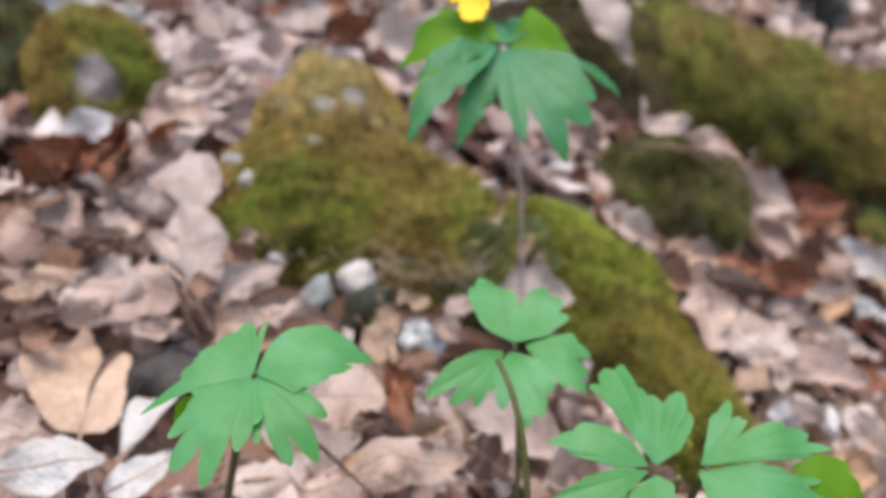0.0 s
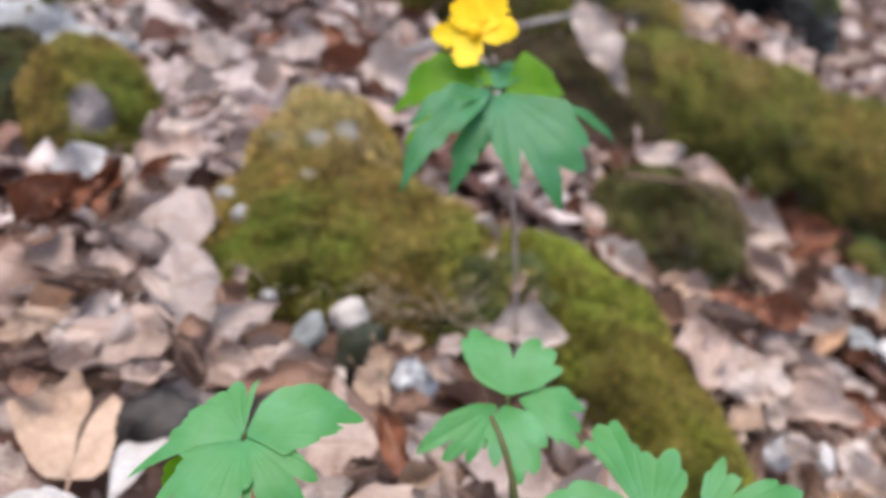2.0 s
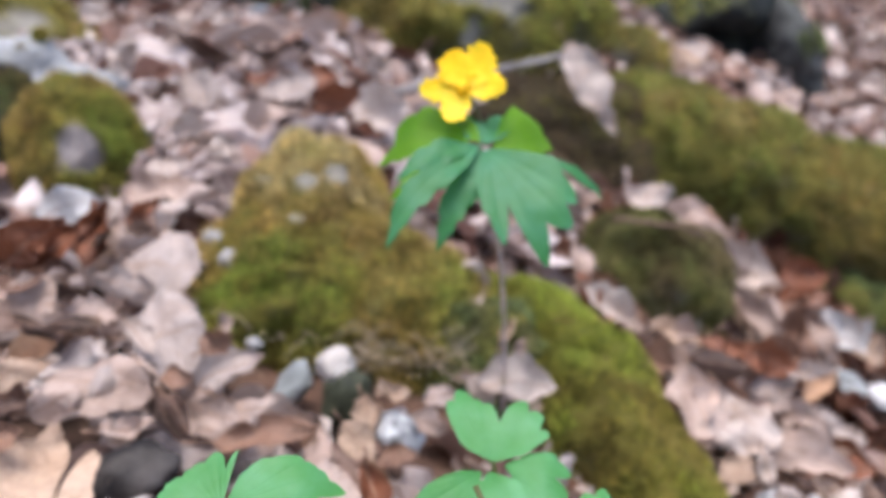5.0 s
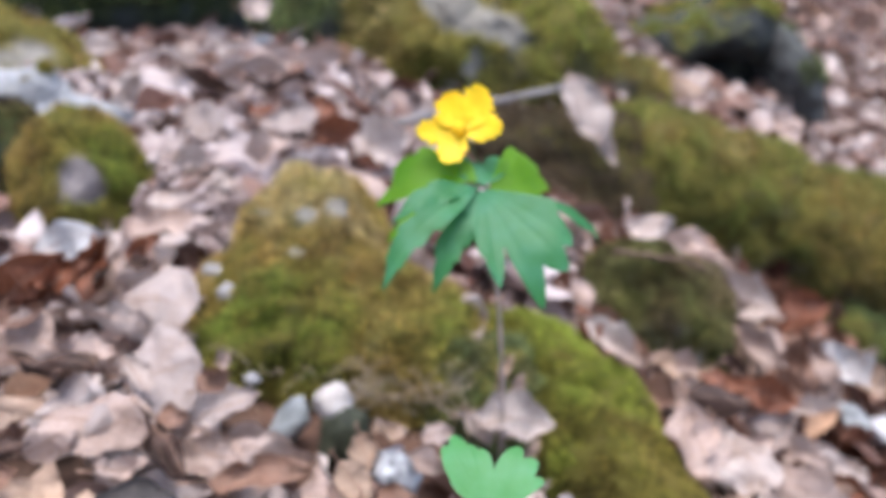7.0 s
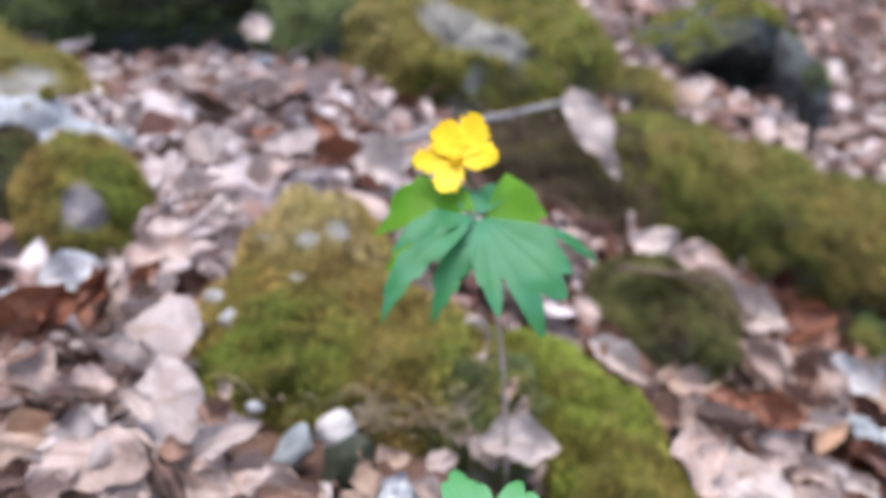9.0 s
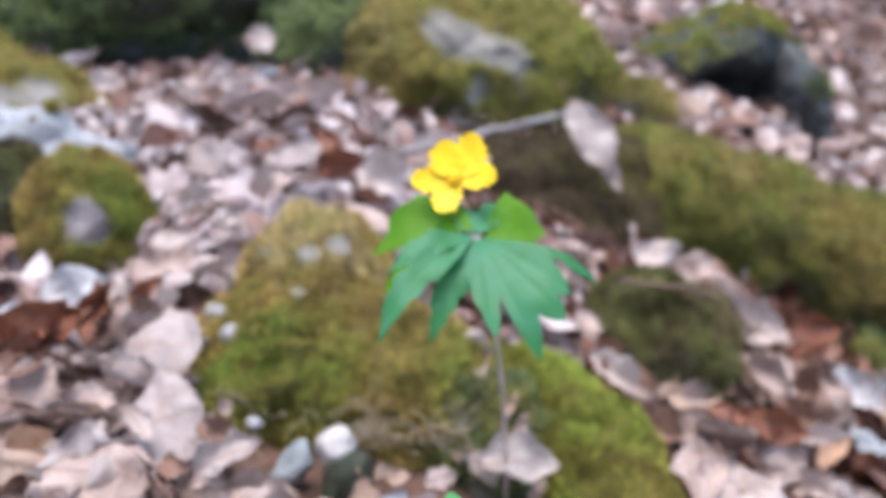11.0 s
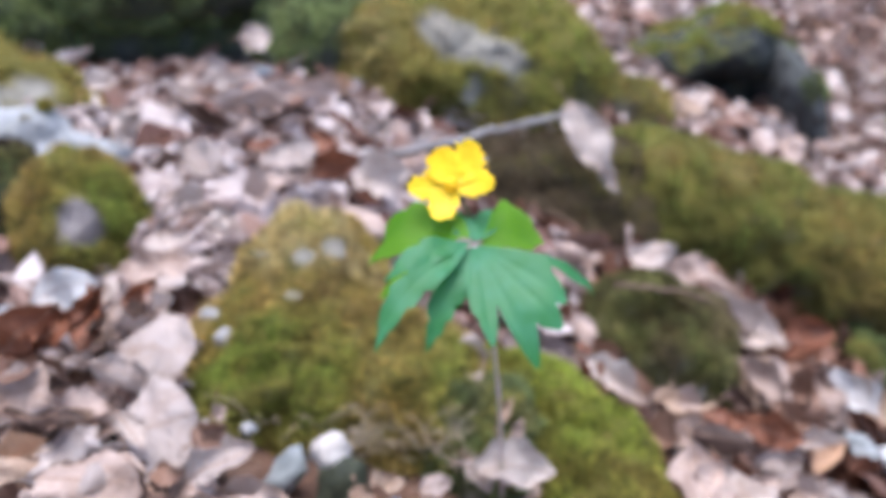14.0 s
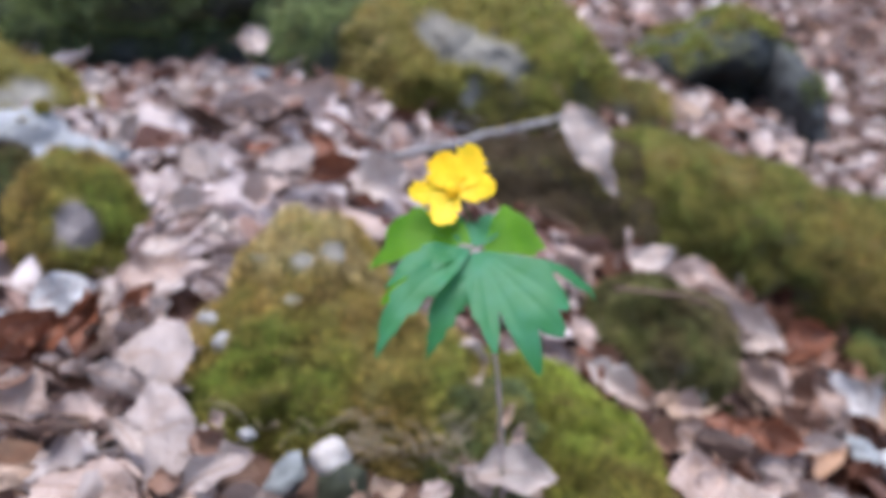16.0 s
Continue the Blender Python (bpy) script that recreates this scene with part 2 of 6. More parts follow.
def green_material(name, colour, under, transmit=0.35):
    m, n, l, b = material(name, 0.5)
    tc = n.new("ShaderNodeTexCoord")
    uv = n.new("ShaderNodeUVMap")
    sep = n.new("ShaderNodeSeparateXYZ")
    l.new(uv.outputs[0], sep.inputs[0])
    g = noise_node(n, 75, 5, 0.6)
    l.new(tc.outputs["Object"], g.inputs[0])
    r = ramp(n, [(0.30, (0.62 * colour[0], 0.80 * colour[1], 0.50 * colour[2])), (0.5, colour), (0.70, (1.38 * colour[0], 1.20 * colour[1], 1.6 * colour[2]))])
    l.new(g.outputs[0], r.inputs[0])
    off = n.new("ShaderNodeMath")
    off.operation = "ABSOLUTE"
    l.new(sep.outputs["Y"], off.inputs[0])
    # veins fan out from the base of the blade
    fan = n.new("ShaderNodeMath")
    fan.operation = "MULTIPLY"
    fan.inputs[1].default_value = 15.7
    l.new(sep.outputs["Y"], fan.inputs[0])
    co = n.new("ShaderNodeMath")
    co.operation = "COSINE"
    l.new(fan.outputs[0], co.inputs[0])
    vein = ramp(n, [(0.0, (1, 1, 1)), (0.9, (1, 1, 1)), (1.0, (0.94, 0.97, 0.93))])
    l.new(co.outputs[0], vein.inputs[0])
    c = mix(n, l, 1.0, r.outputs[0], vein.outputs[0], "MULTIPLY")
    l.new(c, b.inputs["Base Color"])
    b.inputs["Specular IOR Level"].default_value = 0.32
    pleat = n.new("ShaderNodeMath")
    pleat.operation = "MULTIPLY_ADD"
    pleat.inputs[1].default_value = -0.12
    l.new(co.outputs[0], pleat.inputs[0])
    l.new(g.outputs[0], pleat.inputs[2])
    bump(n, l, pleat.outputs[0], b, 0.45, 0.0010)
    tr = n.new("ShaderNodeBsdfTranslucent")
    tr.inputs["Color"].default_value = (*under, 1)
    ms = n.new("ShaderNodeMixShader")
    ms.inputs[0].default_value = transmit
    out = n["Material Output"]
    l.new(b.outputs[0], ms.inputs[1])
    l.new(tr.outputs[0], ms.inputs[2])
    l.new(ms.outputs[0], out.inputs[0])
    return m


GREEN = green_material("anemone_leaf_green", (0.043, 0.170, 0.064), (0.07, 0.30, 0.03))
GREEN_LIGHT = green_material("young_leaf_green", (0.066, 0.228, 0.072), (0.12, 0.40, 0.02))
# Light through the blade is painted in as a brighter yellow-green.
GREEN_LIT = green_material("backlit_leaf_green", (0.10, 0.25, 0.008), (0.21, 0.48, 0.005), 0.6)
STEM = green_material("stem_green", (0.066, 0.07, 0.018), (0.08, 0.09, 0.02), 0.1)
STEM_BROWN = green_material("stem_brown", (0.56, 0.45, 0.38), (0.3, 0.2, 0.15), 0.15)
PETAL = green_material("yellow_petal", (0.84, 0.54, 0.002), (0.88, 0.58, 0.003), 0.3)
STAMEN = green_material("stamen_yellow", (0.92, 0.62, 0.006), (0.95, 0.66, 0.01), 0.35)


def plain_material(name, lo, hi, scale, rough=0.7, strength=0.3):
    m, n, l, b = material(name, rough)
    tc = n.new("ShaderNodeTexCoord")
    g, f = noise_node(n, scale, 5), noise_node(n, scale * 8, 3)
    for k in (g, f):
        l.new(tc.outputs["Object"], k.inputs[0])
    r = ramp(n, [(0.3, lo), (0.7, hi)])
    l.new(g.outputs[0], r.inputs[0])
    sp = ramp(n, [(0.35, (0.8, 0.8, 0.8)), (0.6, (1.05, 1.05, 1.05))])
    l.new(f.outputs[0], sp.inputs[0])
    l.new(mix(n, l, 1.0, r.outputs[0], sp.outputs[0], "MULTIPLY"), b.inputs["Base Color"])
    bump(n, l, f.outputs[0], b, strength, 0.001)
    return m


TWIG = plain_material("grey_twig_bark", (0.12, 0.105, 0.10), (0.30, 0.275, 0.265), 60)
STRAW = plain_material("dry_straw", (0.30, 0.22, 0.14), (0.52, 0.42, 0.32), 90)
STALK = plain_material("dry_leaf_stalk", (0.16, 0.09, 0.06), (0.34, 0.22, 0.16), 80)
TWIG_DARK = plain_material("dark_twig_bark", (0.06, 0.035, 0.025), (0.16, 0.10, 0.07), 60)
PEBBLE = plain_material("pale_pebble", (0.30, 0.26, 0.235), (0.44, 0.40, 0.37), 50)
PEBBLE_GREY = plain_material("grey_pebble", (0.15, 0.155, 0.155), (0.36, 0.365, 0.36), 70)
PEBBLE_BLUE = plain_material("blue_grey_pebble", (0.15, 0.162, 0.165), (0.29, 0.305, 0.305), 60)
DARK_GREEN = plain_material("dark_green_stone", (0.016, 0.019, 0.011), (0.055, 0.058, 0.034), 90)
PEBBLE_DULL = plain_material("dull_pale_pebble", (0.20, 0.19, 0.18), (0.34, 0.325, 0.32), 90)
SPECKLED = plain_material("speckled_lichen_stone", (0.03, 0.032, 0.036), (0.62, 0.62, 0.63), 210)
# dark grey that paints the shade of a leaf
LEAF_SHADE = plain_material("dark_grey_leaf_shade", (0.03, 0.026, 0.024), (0.08, 0.07, 0.066), 60)
CHALK = plain_material("white_stone", (0.34, 0.32, 0.315), (0.52, 0.50, 0.495), 50)


# ---- mesh helpers ----
def np_mesh(name, verts, faces, uv=None):
    """A mesh from arrays: verts (n, 3), faces (m, 3 or 4), uv per vertex (n, 2)."""
    me = bpy.data.meshes.new(name)
    verts, faces = np.asarray(verts, np.float32), np.asarray(faces, np.int32)
    k = faces.shape[1]
    me.vertices.add(len(verts))
    me.vertices.foreach_set("co", verts.ravel())
    me.loops.add(faces.size)
    me.loops.foreach_set("vertex_index", faces.ravel())
    me.polygons.add(len(faces))
    me.polygons.foreach_set("loop_start", np.arange(0, faces.size, k, dtype=np.int32))
    me.polygons.foreach_set("use_smooth", np.ones(len(faces), bool))
    if uv is not None:
        layer = me.uv_layers.new(name="UVMap")
        layer.data.foreach_set("uv", np.asarray(uv, np.float32)[faces.ravel()].ravel())
    me.update(calc_edges=True)
    return me


def part(name, me, mat, parent=None, label=""):
    ob = new(name, me)
    if mat:
        me.materials.clear()
        me.materials.append(mat)
    if parent is not None:
        ob.parent = parent
        ob.matrix_parent_inverse = parent.matrix_basis.inverted()
    return tagged(ob, label)


def empty(name, place):
    ob = new(name)
    ob.location = place
    ob.empty_display_size = 0.01
    return ob


def tube(points, radii, sides=8):
    """A closed round tube along the points; arrays of verts and quads, with the ends drawn in."""
    pts = [Vector(p) for p in points]
    verts, faces = [], []
    side = Vector((0.31, 0.83, 0.46))
    radii = list(radii)
    pts, radii = [pts[0]] + pts + [pts[-1]], [radii[0] * 0.05] + radii + [radii[-1] * 0.05]
    for i, p in enumerate(pts):
        d = (pts[min(i + 2, len(pts) - 1)] - pts[max(i - 2, 0)]).normalized()
        a = d.cross(side).normalized()
        c = d.cross(a)
        for k in range(sides):
            w = 2 * math.pi * k / sides
            verts.append(p + radii[i] * (math.cos(w) * a + math.sin(w) * c))
    for i in range(len(pts) - 1):
        for k in range(sides):
            j = (k + 1) % sides
            faces.append((i * sides + k, i * sides + j, (i + 1) * sides + j, (i + 1) * sides + k))
    return [tuple(v) for v in verts], faces


def bend(a, b, c, n=10):
    """Points on a smooth bow from a over b to c."""
    a, b, c = Vector(a), Vector(b), Vector(c)
    ctrl = 2 * b - (a + c) / 2
    return [(1 - t) ** 2 * a + 2 * t * (1 - t) * ctrl + t * t * c for t in (i / n for i in range(n + 1))]


# ---- the ground ----
def litter_top(x, y):
    """Height of the litter's surface: level at the left, falling away to the right, with a bank behind."""
    x, y = np.asarray(x, float), np.asarray(y, float)
    xs = 3 * np.tanh(x / 3)
    s = np.log1p(np.exp(np.clip(xs * 12, -40, 40))) / 12
    yy = 4 * np.tanh(y / 4)
    z = 0.0688 + 0.0548 * xs - 0.325 * s + 0.0613 * yy - 0.166 * s * np.exp(-((y - 0.5) / 0.35) ** 2)
    rise = np.log1p(np.exp(np.clip((y - 1.25) * 9, -40, 40))) / 9
    z = z - 0.010 - 0.045 * np.exp(-((x + 0.225) / 0.06) ** 2 - ((y - 0.45) / 0.045) ** 2)
    z = z - 0.006 / (1 + np.exp(-(y - 0.84) * 30)) / (1 + np.exp(np.clip(x * 20, -40, 40)))
    z = z + 0.42 * np.tanh(rise / 3) * 3 / (1 + np.exp(-np.clip((x - 0.1) * 5, -40, 40)))
    return z


def build_ground():
    near = np.arange(-1.0, 2.6, 0.03)
    far = np.geomspace(0.05, 38, 26)
    xs = np.concatenate([near[0] - far[::-1], near, near[-1] + far])
    neary = np.arange(-0.6, 3.6, 0.03)
    ys = np.concatenate([neary[0] - far[::-1], neary, neary[-1] + far])
    X, Y = np.meshgrid(xs, ys)
    Z = litter_top(X, Y) - 0.022
    rough = np.array([noise.noise(Vector((x * 9, y * 9, 0))) * 0.008 + noise.noise(Vector((x * 2, y * 2, 5))) * 0.012
                      for x, y in zip(X.ravel(), Y.ravel())])
    verts = np.stack([X.ravel(), Y.ravel(), Z.ravel() + rough], 1)
    w, h = len(xs), len(ys)
    i = (np.arange(h - 1)[:, None] * w + np.arange(w - 1)[None]).ravel()
    me = np_mesh("ground", verts, np.stack([i, i + 1, i + w + 1, i + w], 1))
    return tagged(part("ground", me, SOIL), "dark woodland soil under fallen leaves", "ground", kind="structure")


build_ground()

# ---- stones ----
ROCKS = []          # footprints: centre, half axes, turn


def moss_blades(me, amount, length, seed, need=0.5):
    """Small blades standing on the mossy part of a mesh; verts in the mesh's own space."""
    rng = np.random.default_rng(seed)
    me.calc_loop_triangles()
    nv = len(me.vertices)
    co, no = np.empty(nv * 3, np.float32), np.empty(nv * 3, np.float32)
    me.vertices.foreach_get("co", co)
    me.vertices.foreach_get("normal", no)
    co, no = co.reshape(-1, 3), no.reshape(-1, 3)
    ms = np.empty(nv, np.float32)
    me.attributes["moss"].data.foreach_get("value", ms)
    tri = np.empty(len(me.loop_triangles) * 3, np.int32)
    me.loop_triangles.foreach_get("vertices", tri)
    tri = tri.reshape(-1, 3)
    a, b, c = co[tri[:, 0]], co[tri[:, 1]], co[tri[:, 2]]
    level = ms[tri].mean(1)
    top = max(0.2, min(need, np.quantile(level, 0.93)))
    area = np.linalg.norm(np.cross(b - a, c - a), axis=1) * np.clip((level - 0.55 * top) / (0.7 * top), 0, 1) ** 1.5
    pick = rng.choice(len(tri), amount, p=area / area.sum())
    r1, r2 = np.sqrt(rng.random(amount)), rng.random(amount)
    w = np.stack([1 - r1, r1 * (1 - r2), r1 * r2], 1)[:, :, None]
    t = tri[pick]
    p = (co[t] * w).sum(1)
    n = (no[t] * w).sum(1)
    n /= np.linalg.norm(n, axis=1, keepdims=True)
    d = n + rng.normal(0, 0.55, (amount, 3)) + (0, 0, 0.35)
    d /= np.linalg.norm(d, axis=1, keepdims=True)
    s = np.cross(d, rng.normal(0, 1, (amount, 3)))
    s /= np.linalg.norm(s, axis=1, keepdims=True)
    clump = np.array([noise.noise(Vector(q) * 70) for q in p])
    ln = (length * rng.uniform(0.5, 1.3, amount) * np.clip(1 + 0.7 * clump, 0.35, 1.8))[:, None]
    v = np.stack([p - s * ln * 0.11 - n * 0.001, p + s * ln * 0.11 - n * 0.001, p + d * ln], 1).reshape(-1, 3)
    out = np_mesh("moss", v, np.arange(3 * amount).reshape(-1, 3))
    tone = np.empty(nv, np.float32)
    me.attributes["tone"].data.foreach_get("value", tone)
    out.attributes.new("tone", "FLOAT", "POINT").data.foreach_set("value", np.repeat((tone[t] * w[:, :, 0]).sum(1), 3))
    return out


def lump_surface(centre, dirs, lumps, sharp):
    """Where rays from the centre leave a soft union of ellipsoids (x, y, z, half axes, turn and tilt in degrees)."""
    frames = []
    for x, y, z, a, b, c, turn, tilt in lumps:
        m = np.array(pose(0, 0, 0, 0, tilt, turn).to_3x3()).T / np.array([[a], [b], [c]])
        frames.append((np.array((x, y, z)), m))
    lo, hi = np.zeros(len(dirs)), np.full(len(dirs), 1.2)
    for _ in range(26):
        mid = (lo + hi) / 2
        p = centre + dirs * mid[:, None]
        total = sum(np.exp(np.clip(-sharp * (np.linalg.norm((p - o) @ m.T, axis=1) - 1), -60, 60)) for o, m in frames)
        inside = total > 1
        lo, hi = np.where(inside, mid, lo), np.where(inside, hi, mid)
    return lo


def rock(label, lumps, seed=1, mat=None, moss=None, cover=0.9, bare=(), tone=0.5, tones=(), blades=9000, blade=0.006, level=5, rough=1.0, sharp=7.0,
         cuts=4, name="mossy_rock"):
    """A worn boulder grown together from lumps. bare: (x, y, z, radius), where the stone shows through the moss; tones: (x, y, z, radius, tone), where
    its moss is drier (0) or greener (1)."""
    rng = random.Random(seed)
    centre = np.average([q[:3] for q in lumps], axis=0, weights=[q[3] * q[4] * q[5] for q in lumps])
    size = max(max(q[3:6]) for q in lumps)
    bm = bmesh.new()
    bmesh.ops.create_icosphere(bm, subdivisions=level, radius=1)
    dirs = np.array([v.co[:] for v in bm.verts])
    dirs /= np.linalg.norm(dirs, axis=1, keepdims=True)
    far = lump_surface(centre, dirs, lumps, sharp)
    planes = []
    for _ in range(cuts):
        v = Vector((rng.gauss(0, 1), rng.gauss(0, 1), rng.gauss(0, 0.8))).normalized()
        planes.append((v, max(far * (dirs @ np.array(v))) * rng.uniform(0.80, 0.95)))
    o = Vector((seed * 3.7, seed * 1.3, seed * 7.1))
    for v, w, r in zip(bm.verts, dirs, far):
        p = Vector(w) * r
        for nrm, d in planes:
            over = p.dot(nrm) - d
            if over > 0:
                p -= nrm * over * 0.7
        q = p / size * 1.2
        k = 0.10 * noise.noise(q * 1.9 + o) + 0.07 * noise.noise(q * 4 + o) + 0.04 * noise.noise(q * 9 + o)
        f = 0.0042 * noise.noise(p * 42 + o) + 0.0024 * noise.noise(p * 95 + o) + 0.001 * noise.noise(p * 210 + o)
        v.co = p * (1 + rough * k) + Vector(w) * rough * f
    me = bpy.data.meshes.new("rock")
    bm.to_mesh(me)
    bm.free()
    me.polygons.foreach_set("use_smooth", [True] * len(me.polygons))
    at = Vector(centre)
    cover_values, tone_values = [], []
    for v in me.vertices:
        u = v.co / size
        k = cover + 0.45 * v.normal.z + 0.55 * noise.noise(u * 2.2 + o) + 0.3 * noise.noise(u * 6 + o) - 0.25
        for bx, by, bz, br in bare:
            dist = (v.co + at - Vector((bx, by, bz))).length / br + 0.45 * noise.noise(u * 5 + o) + 0.25 * noise.noise(u * 13 + o)
            k -= 1.25 * max(0.0, min(1.0, 1.7 - 1.1 * dist))
        cover_values.append(max(0.0, min(1.0, k)))
        t = tone + 0.45 * noise.noise(u * 3 + o) + 0.2 * noise.noise(u * 8 - o)
        for bx, by, bz, br, bt in tones:
            dist = (v.co + at - Vector((bx, by, bz))).length / br + 0.35 * noise.noise(u * 4 - o)
            t += (bt + 0.15 * noise.noise(u * 9 - o) - t) * max(0.0, min(1.0, 1.5 - dist))
        tone_values.append(max(0.0, min(1.0, t)))
    me.attributes.new("moss", "FLOAT", "POINT").data.foreach_set("value", cover_values)
    me.attributes.new("tone", "FLOAT", "POINT").data.foreach_set("value", tone_values)
    ob = part(name, me, mat or STONE)
    ob.location = at
    tagged(ob, label, "rock")
    if blades:
        t = part("moss", moss_blades(me, blades, blade, seed), moss or MOSS, None)
        t.parent = ob
        tagged(t, "short tufted moss growing on the stone", kind="stuff")
    for x, y, z, a, b, c, turn, tilt in lumps:
        ROCKS.append(((x, y, z), (a, b, c), (0, tilt, turn)))
    return ob


rock("olive moss-covered boulder among brown leaves",
     [(-0.062, 0.362, 0.034, 0.074, 0.082, 0.060, 0, 0), (-0.064, 0.408, 0.070, 0.040, 0.050, 0.049, 0, 0), (-0.004, 0.340, 0.034, 0.046, 0.062, 0.046, -20, 14)],
     3, cover=1.2, tone=0.42, bare=((-0.046, 0.388, 0.111, 0.009), (-0.094, 0.382, 0.108, 0.007), (-0.065, 0.373, 0.109, 0.008), (-0.067, 0.350, 0.097, 0.005)),
     tones=((-0.065, 0.390, 0.118, 0.040, 0.08), (-0.05, 0.345, 0.097, 0.022, 0.36), (-0.080, 0.310, 0.070, 0.035, 1.0), (-0.045, 0.300, 0.068, 0.025, 0.9), (-0.005, 0.290, 0.060, 0.030, 0.30), (0.025, 0.31, 0.06, 0.03, 0.85)),
     blades=120000, blade=0.0046, level=6)
rock("bright green moss ridge of low stone",
     [(0.089, 0.333, 0.025, 0.070, 0.031, 0.036, -48, 10), (0.107, 0.256, 0.022, 0.064, 0.029, 0.034, -56, 12), (0.120, 0.216, 0.016, 0.040, 0.023, 0.030, -60, 10)], 8, moss=MOSS_BRIGHT, cover=1.25, tone=0.7,
     tones=((0.078, 0.345, 0.06, 0.030, 1.0), (0.106, 0.300, 0.05, 0.025, 0.95), (0.112, 0.243, 0.04, 0.035, 0.38)), blades=70000, blade=0.0044, cuts=3)
rock("rounded mossy stone with a grey bare patch",
     [(0.177, 0.455, 0.012, 0.050, 0.058, 0.048, 0, 20), (0.203, 0.455, 0.004, 0.034, 0.050, 0.043, 0, 25)], 12, mat=STONE_GREY, cover=1.0, tone=0.85,
     bare=((0.200, 0.408, 0.005, 0.007),), tones=((0.174, 0.410, 0.036, 0.012, 0.0), (0.215, 0.45, 0.04, 0.03, 0.15), (0.225, 0.42, 0.01, 0.02, 0.6)),
     moss=MOSS_DULL, blades=70000, blade=0.0044)
rock("long moss-covered rock sloping down to the leaves",
     [(0.275, 0.762, 0.010, 0.090, 0.085, 0.078, -15, 10), (0.380, 0.745, -0.010, 0.100, 0.080, 0.074, -12, 14), (0.500, 0.735, -0.040, 0.120, 0.085, 0.078, -8, 6)],
     21, moss=MOSS_LONG, cover=1.2, tone=0.85, tones=((0.335, 0.713, 0.067, 0.025, 0.1), (0.256, 0.720, 0.076, 0.022, 0.2), (0.444, 0.688, 0.024, 0.045, 0.40), (0.480, 0.652, -0.030, 0.06, 0.34), (0.27, 0.685, 0.036, 0.035, 0.95)), blades=80000, blade=0.006, cuts=4)
rock("low green mossy stone under a long rock", [(0.490, 0.640, -0.105, 0.070, 0.035, 0.026, -5, 0)], 23, moss=MOSS_DARK, tone=0.85, cover=1.1, blades=12000,
     blade=0.005, level=4)
rock("dark brown mossy rock in front of a boulder",
     [(0.090, 0.725, 0.008, 0.110, 0.105, 0.068, -12, -4), (0.190, 0.735, 0.006, 0.080, 0.100, 0.076, -20, 14)], 27, mat=STONE_BROWN,
     moss=MOSS_UMBER, cover=1.1, tone=0.35, tones=((0.20, 0.70, 0.05, 0.05, 0.95), (0.13, 0.68, 0.08, 0.03, 0.7)), blades=50000, blade=0.0055, cuts=3)
rock("mossy stone with a bare lilac-grey face", [(-0.246, 0.503, 0.054, 0.043, 0.058, 0.061, 15, 0)], 31, mat=STONE_LILAC, cover=1.15, tone=0.55,
     bare=((-0.227, 0.458, 0.092, 0.010), (-0.224, 0.456, 0.080, 0.012)), tones=((-0.285, 0.47, 0.09, 0.035, 0.4), (-0.21, 0.48, 0.085, 0.03, 1.0)), blades=36000, blade=0.005)
rock("dark mossy stone in the shade of a bigger one", [(-0.310, 0.512, 0.055, 0.040, 0.050, 0.060, 0, 0)], 33, mat=STONE_DARK, moss=MOSS_UMBER,
     cover=0.8, tone=0.5, blades=14000, blade=0.005)
rock("low dark green mossy foot of a boulder", [(0.036, 0.312, 0.034, 0.036, 0.045, 0.032, 20, 0)], 38, moss=MOSS_DARK, cover=1.0, tone=0.6,
     blades=18000, blade=0.0044)
rock("pale grey lichened stone behind a mossy stone", [(-0.335, 0.612, 0.056, 0.068, 0.050, 0.056, -15, 5), (-0.270, 0.605, 0.045, 0.040, 0.040, 0.045, -10, 20)], 36,
     mat=STONE_PALE, cover=-0.4, blades=2500, blade=0.005, cuts=9, rough=1.5, name="lichened_rock")
rock("olive mossy boulder beside the leaf bed", [(-0.408, 0.755, 0.050, 0.092, 0.085, 0.075, 0, 14), (-0.490, 0.780, 0.07, 0.07, 0.08, 0.09, 0, 0)], 41, cover=1.05, tone=0.5,
     bare=((-0.362, 0.71, 0.105, 0.018), (-0.40, 0.69, 0.10, 0.016), (-0.43, 0.69, 0.14, 0.014)), blades=16000, blade=0.006)
rock("large dark green mossy boulder", [(-0.520, 0.970, 0.100, 0.130, 0.120, 0.130, 0, 20), (-0.60, 0.98, 0.15, 0.12, 0.12, 0.13, 0, 0)], 44, mat=STONE_DARK, moss=MOSS_SAGE, cover=1.0,
     tone=1.0, blades=20000, blade=0.009)
rock("large dark mossy boulder with a shaded underside", [(-0.345, 0.985, 0.192, 0.130, 0.115, 0.076, -5, -6), (-0.235, 1.000, 0.202, 0.090, 0.100, 0.066, 0, -10)], 47,
     mat=STONE_DARK, moss=MOSS_SAGE, cover=0.95, tone=0.95, blades=30000, blade=0.009)
rock("dark mossy stone between boulders", [(-0.120, 0.950, 0.122, 0.080, 0.080, 0.078, 0, 0)], 52, mat=STONE_DARK, moss=MOSS_SAGE, cover=0.85, tone=0.9,
     blades=12000, blade=0.008)
# Added filler; its dark colour stands in for shade below the overhang.
rock("added dark stone filling the shaded recess under a boulder", [(-0.35, 0.985, 0.105, 0.11, 0.055, 0.045, 8, 0), (-0.235, 1.005, 0.108, 0.09, 0.05, 0.045, 8, 0)], 49, mat=STONE_DARK, moss=MOSS_SAGE, cover=0.75, blades=5000, blade=0.008, level=4)
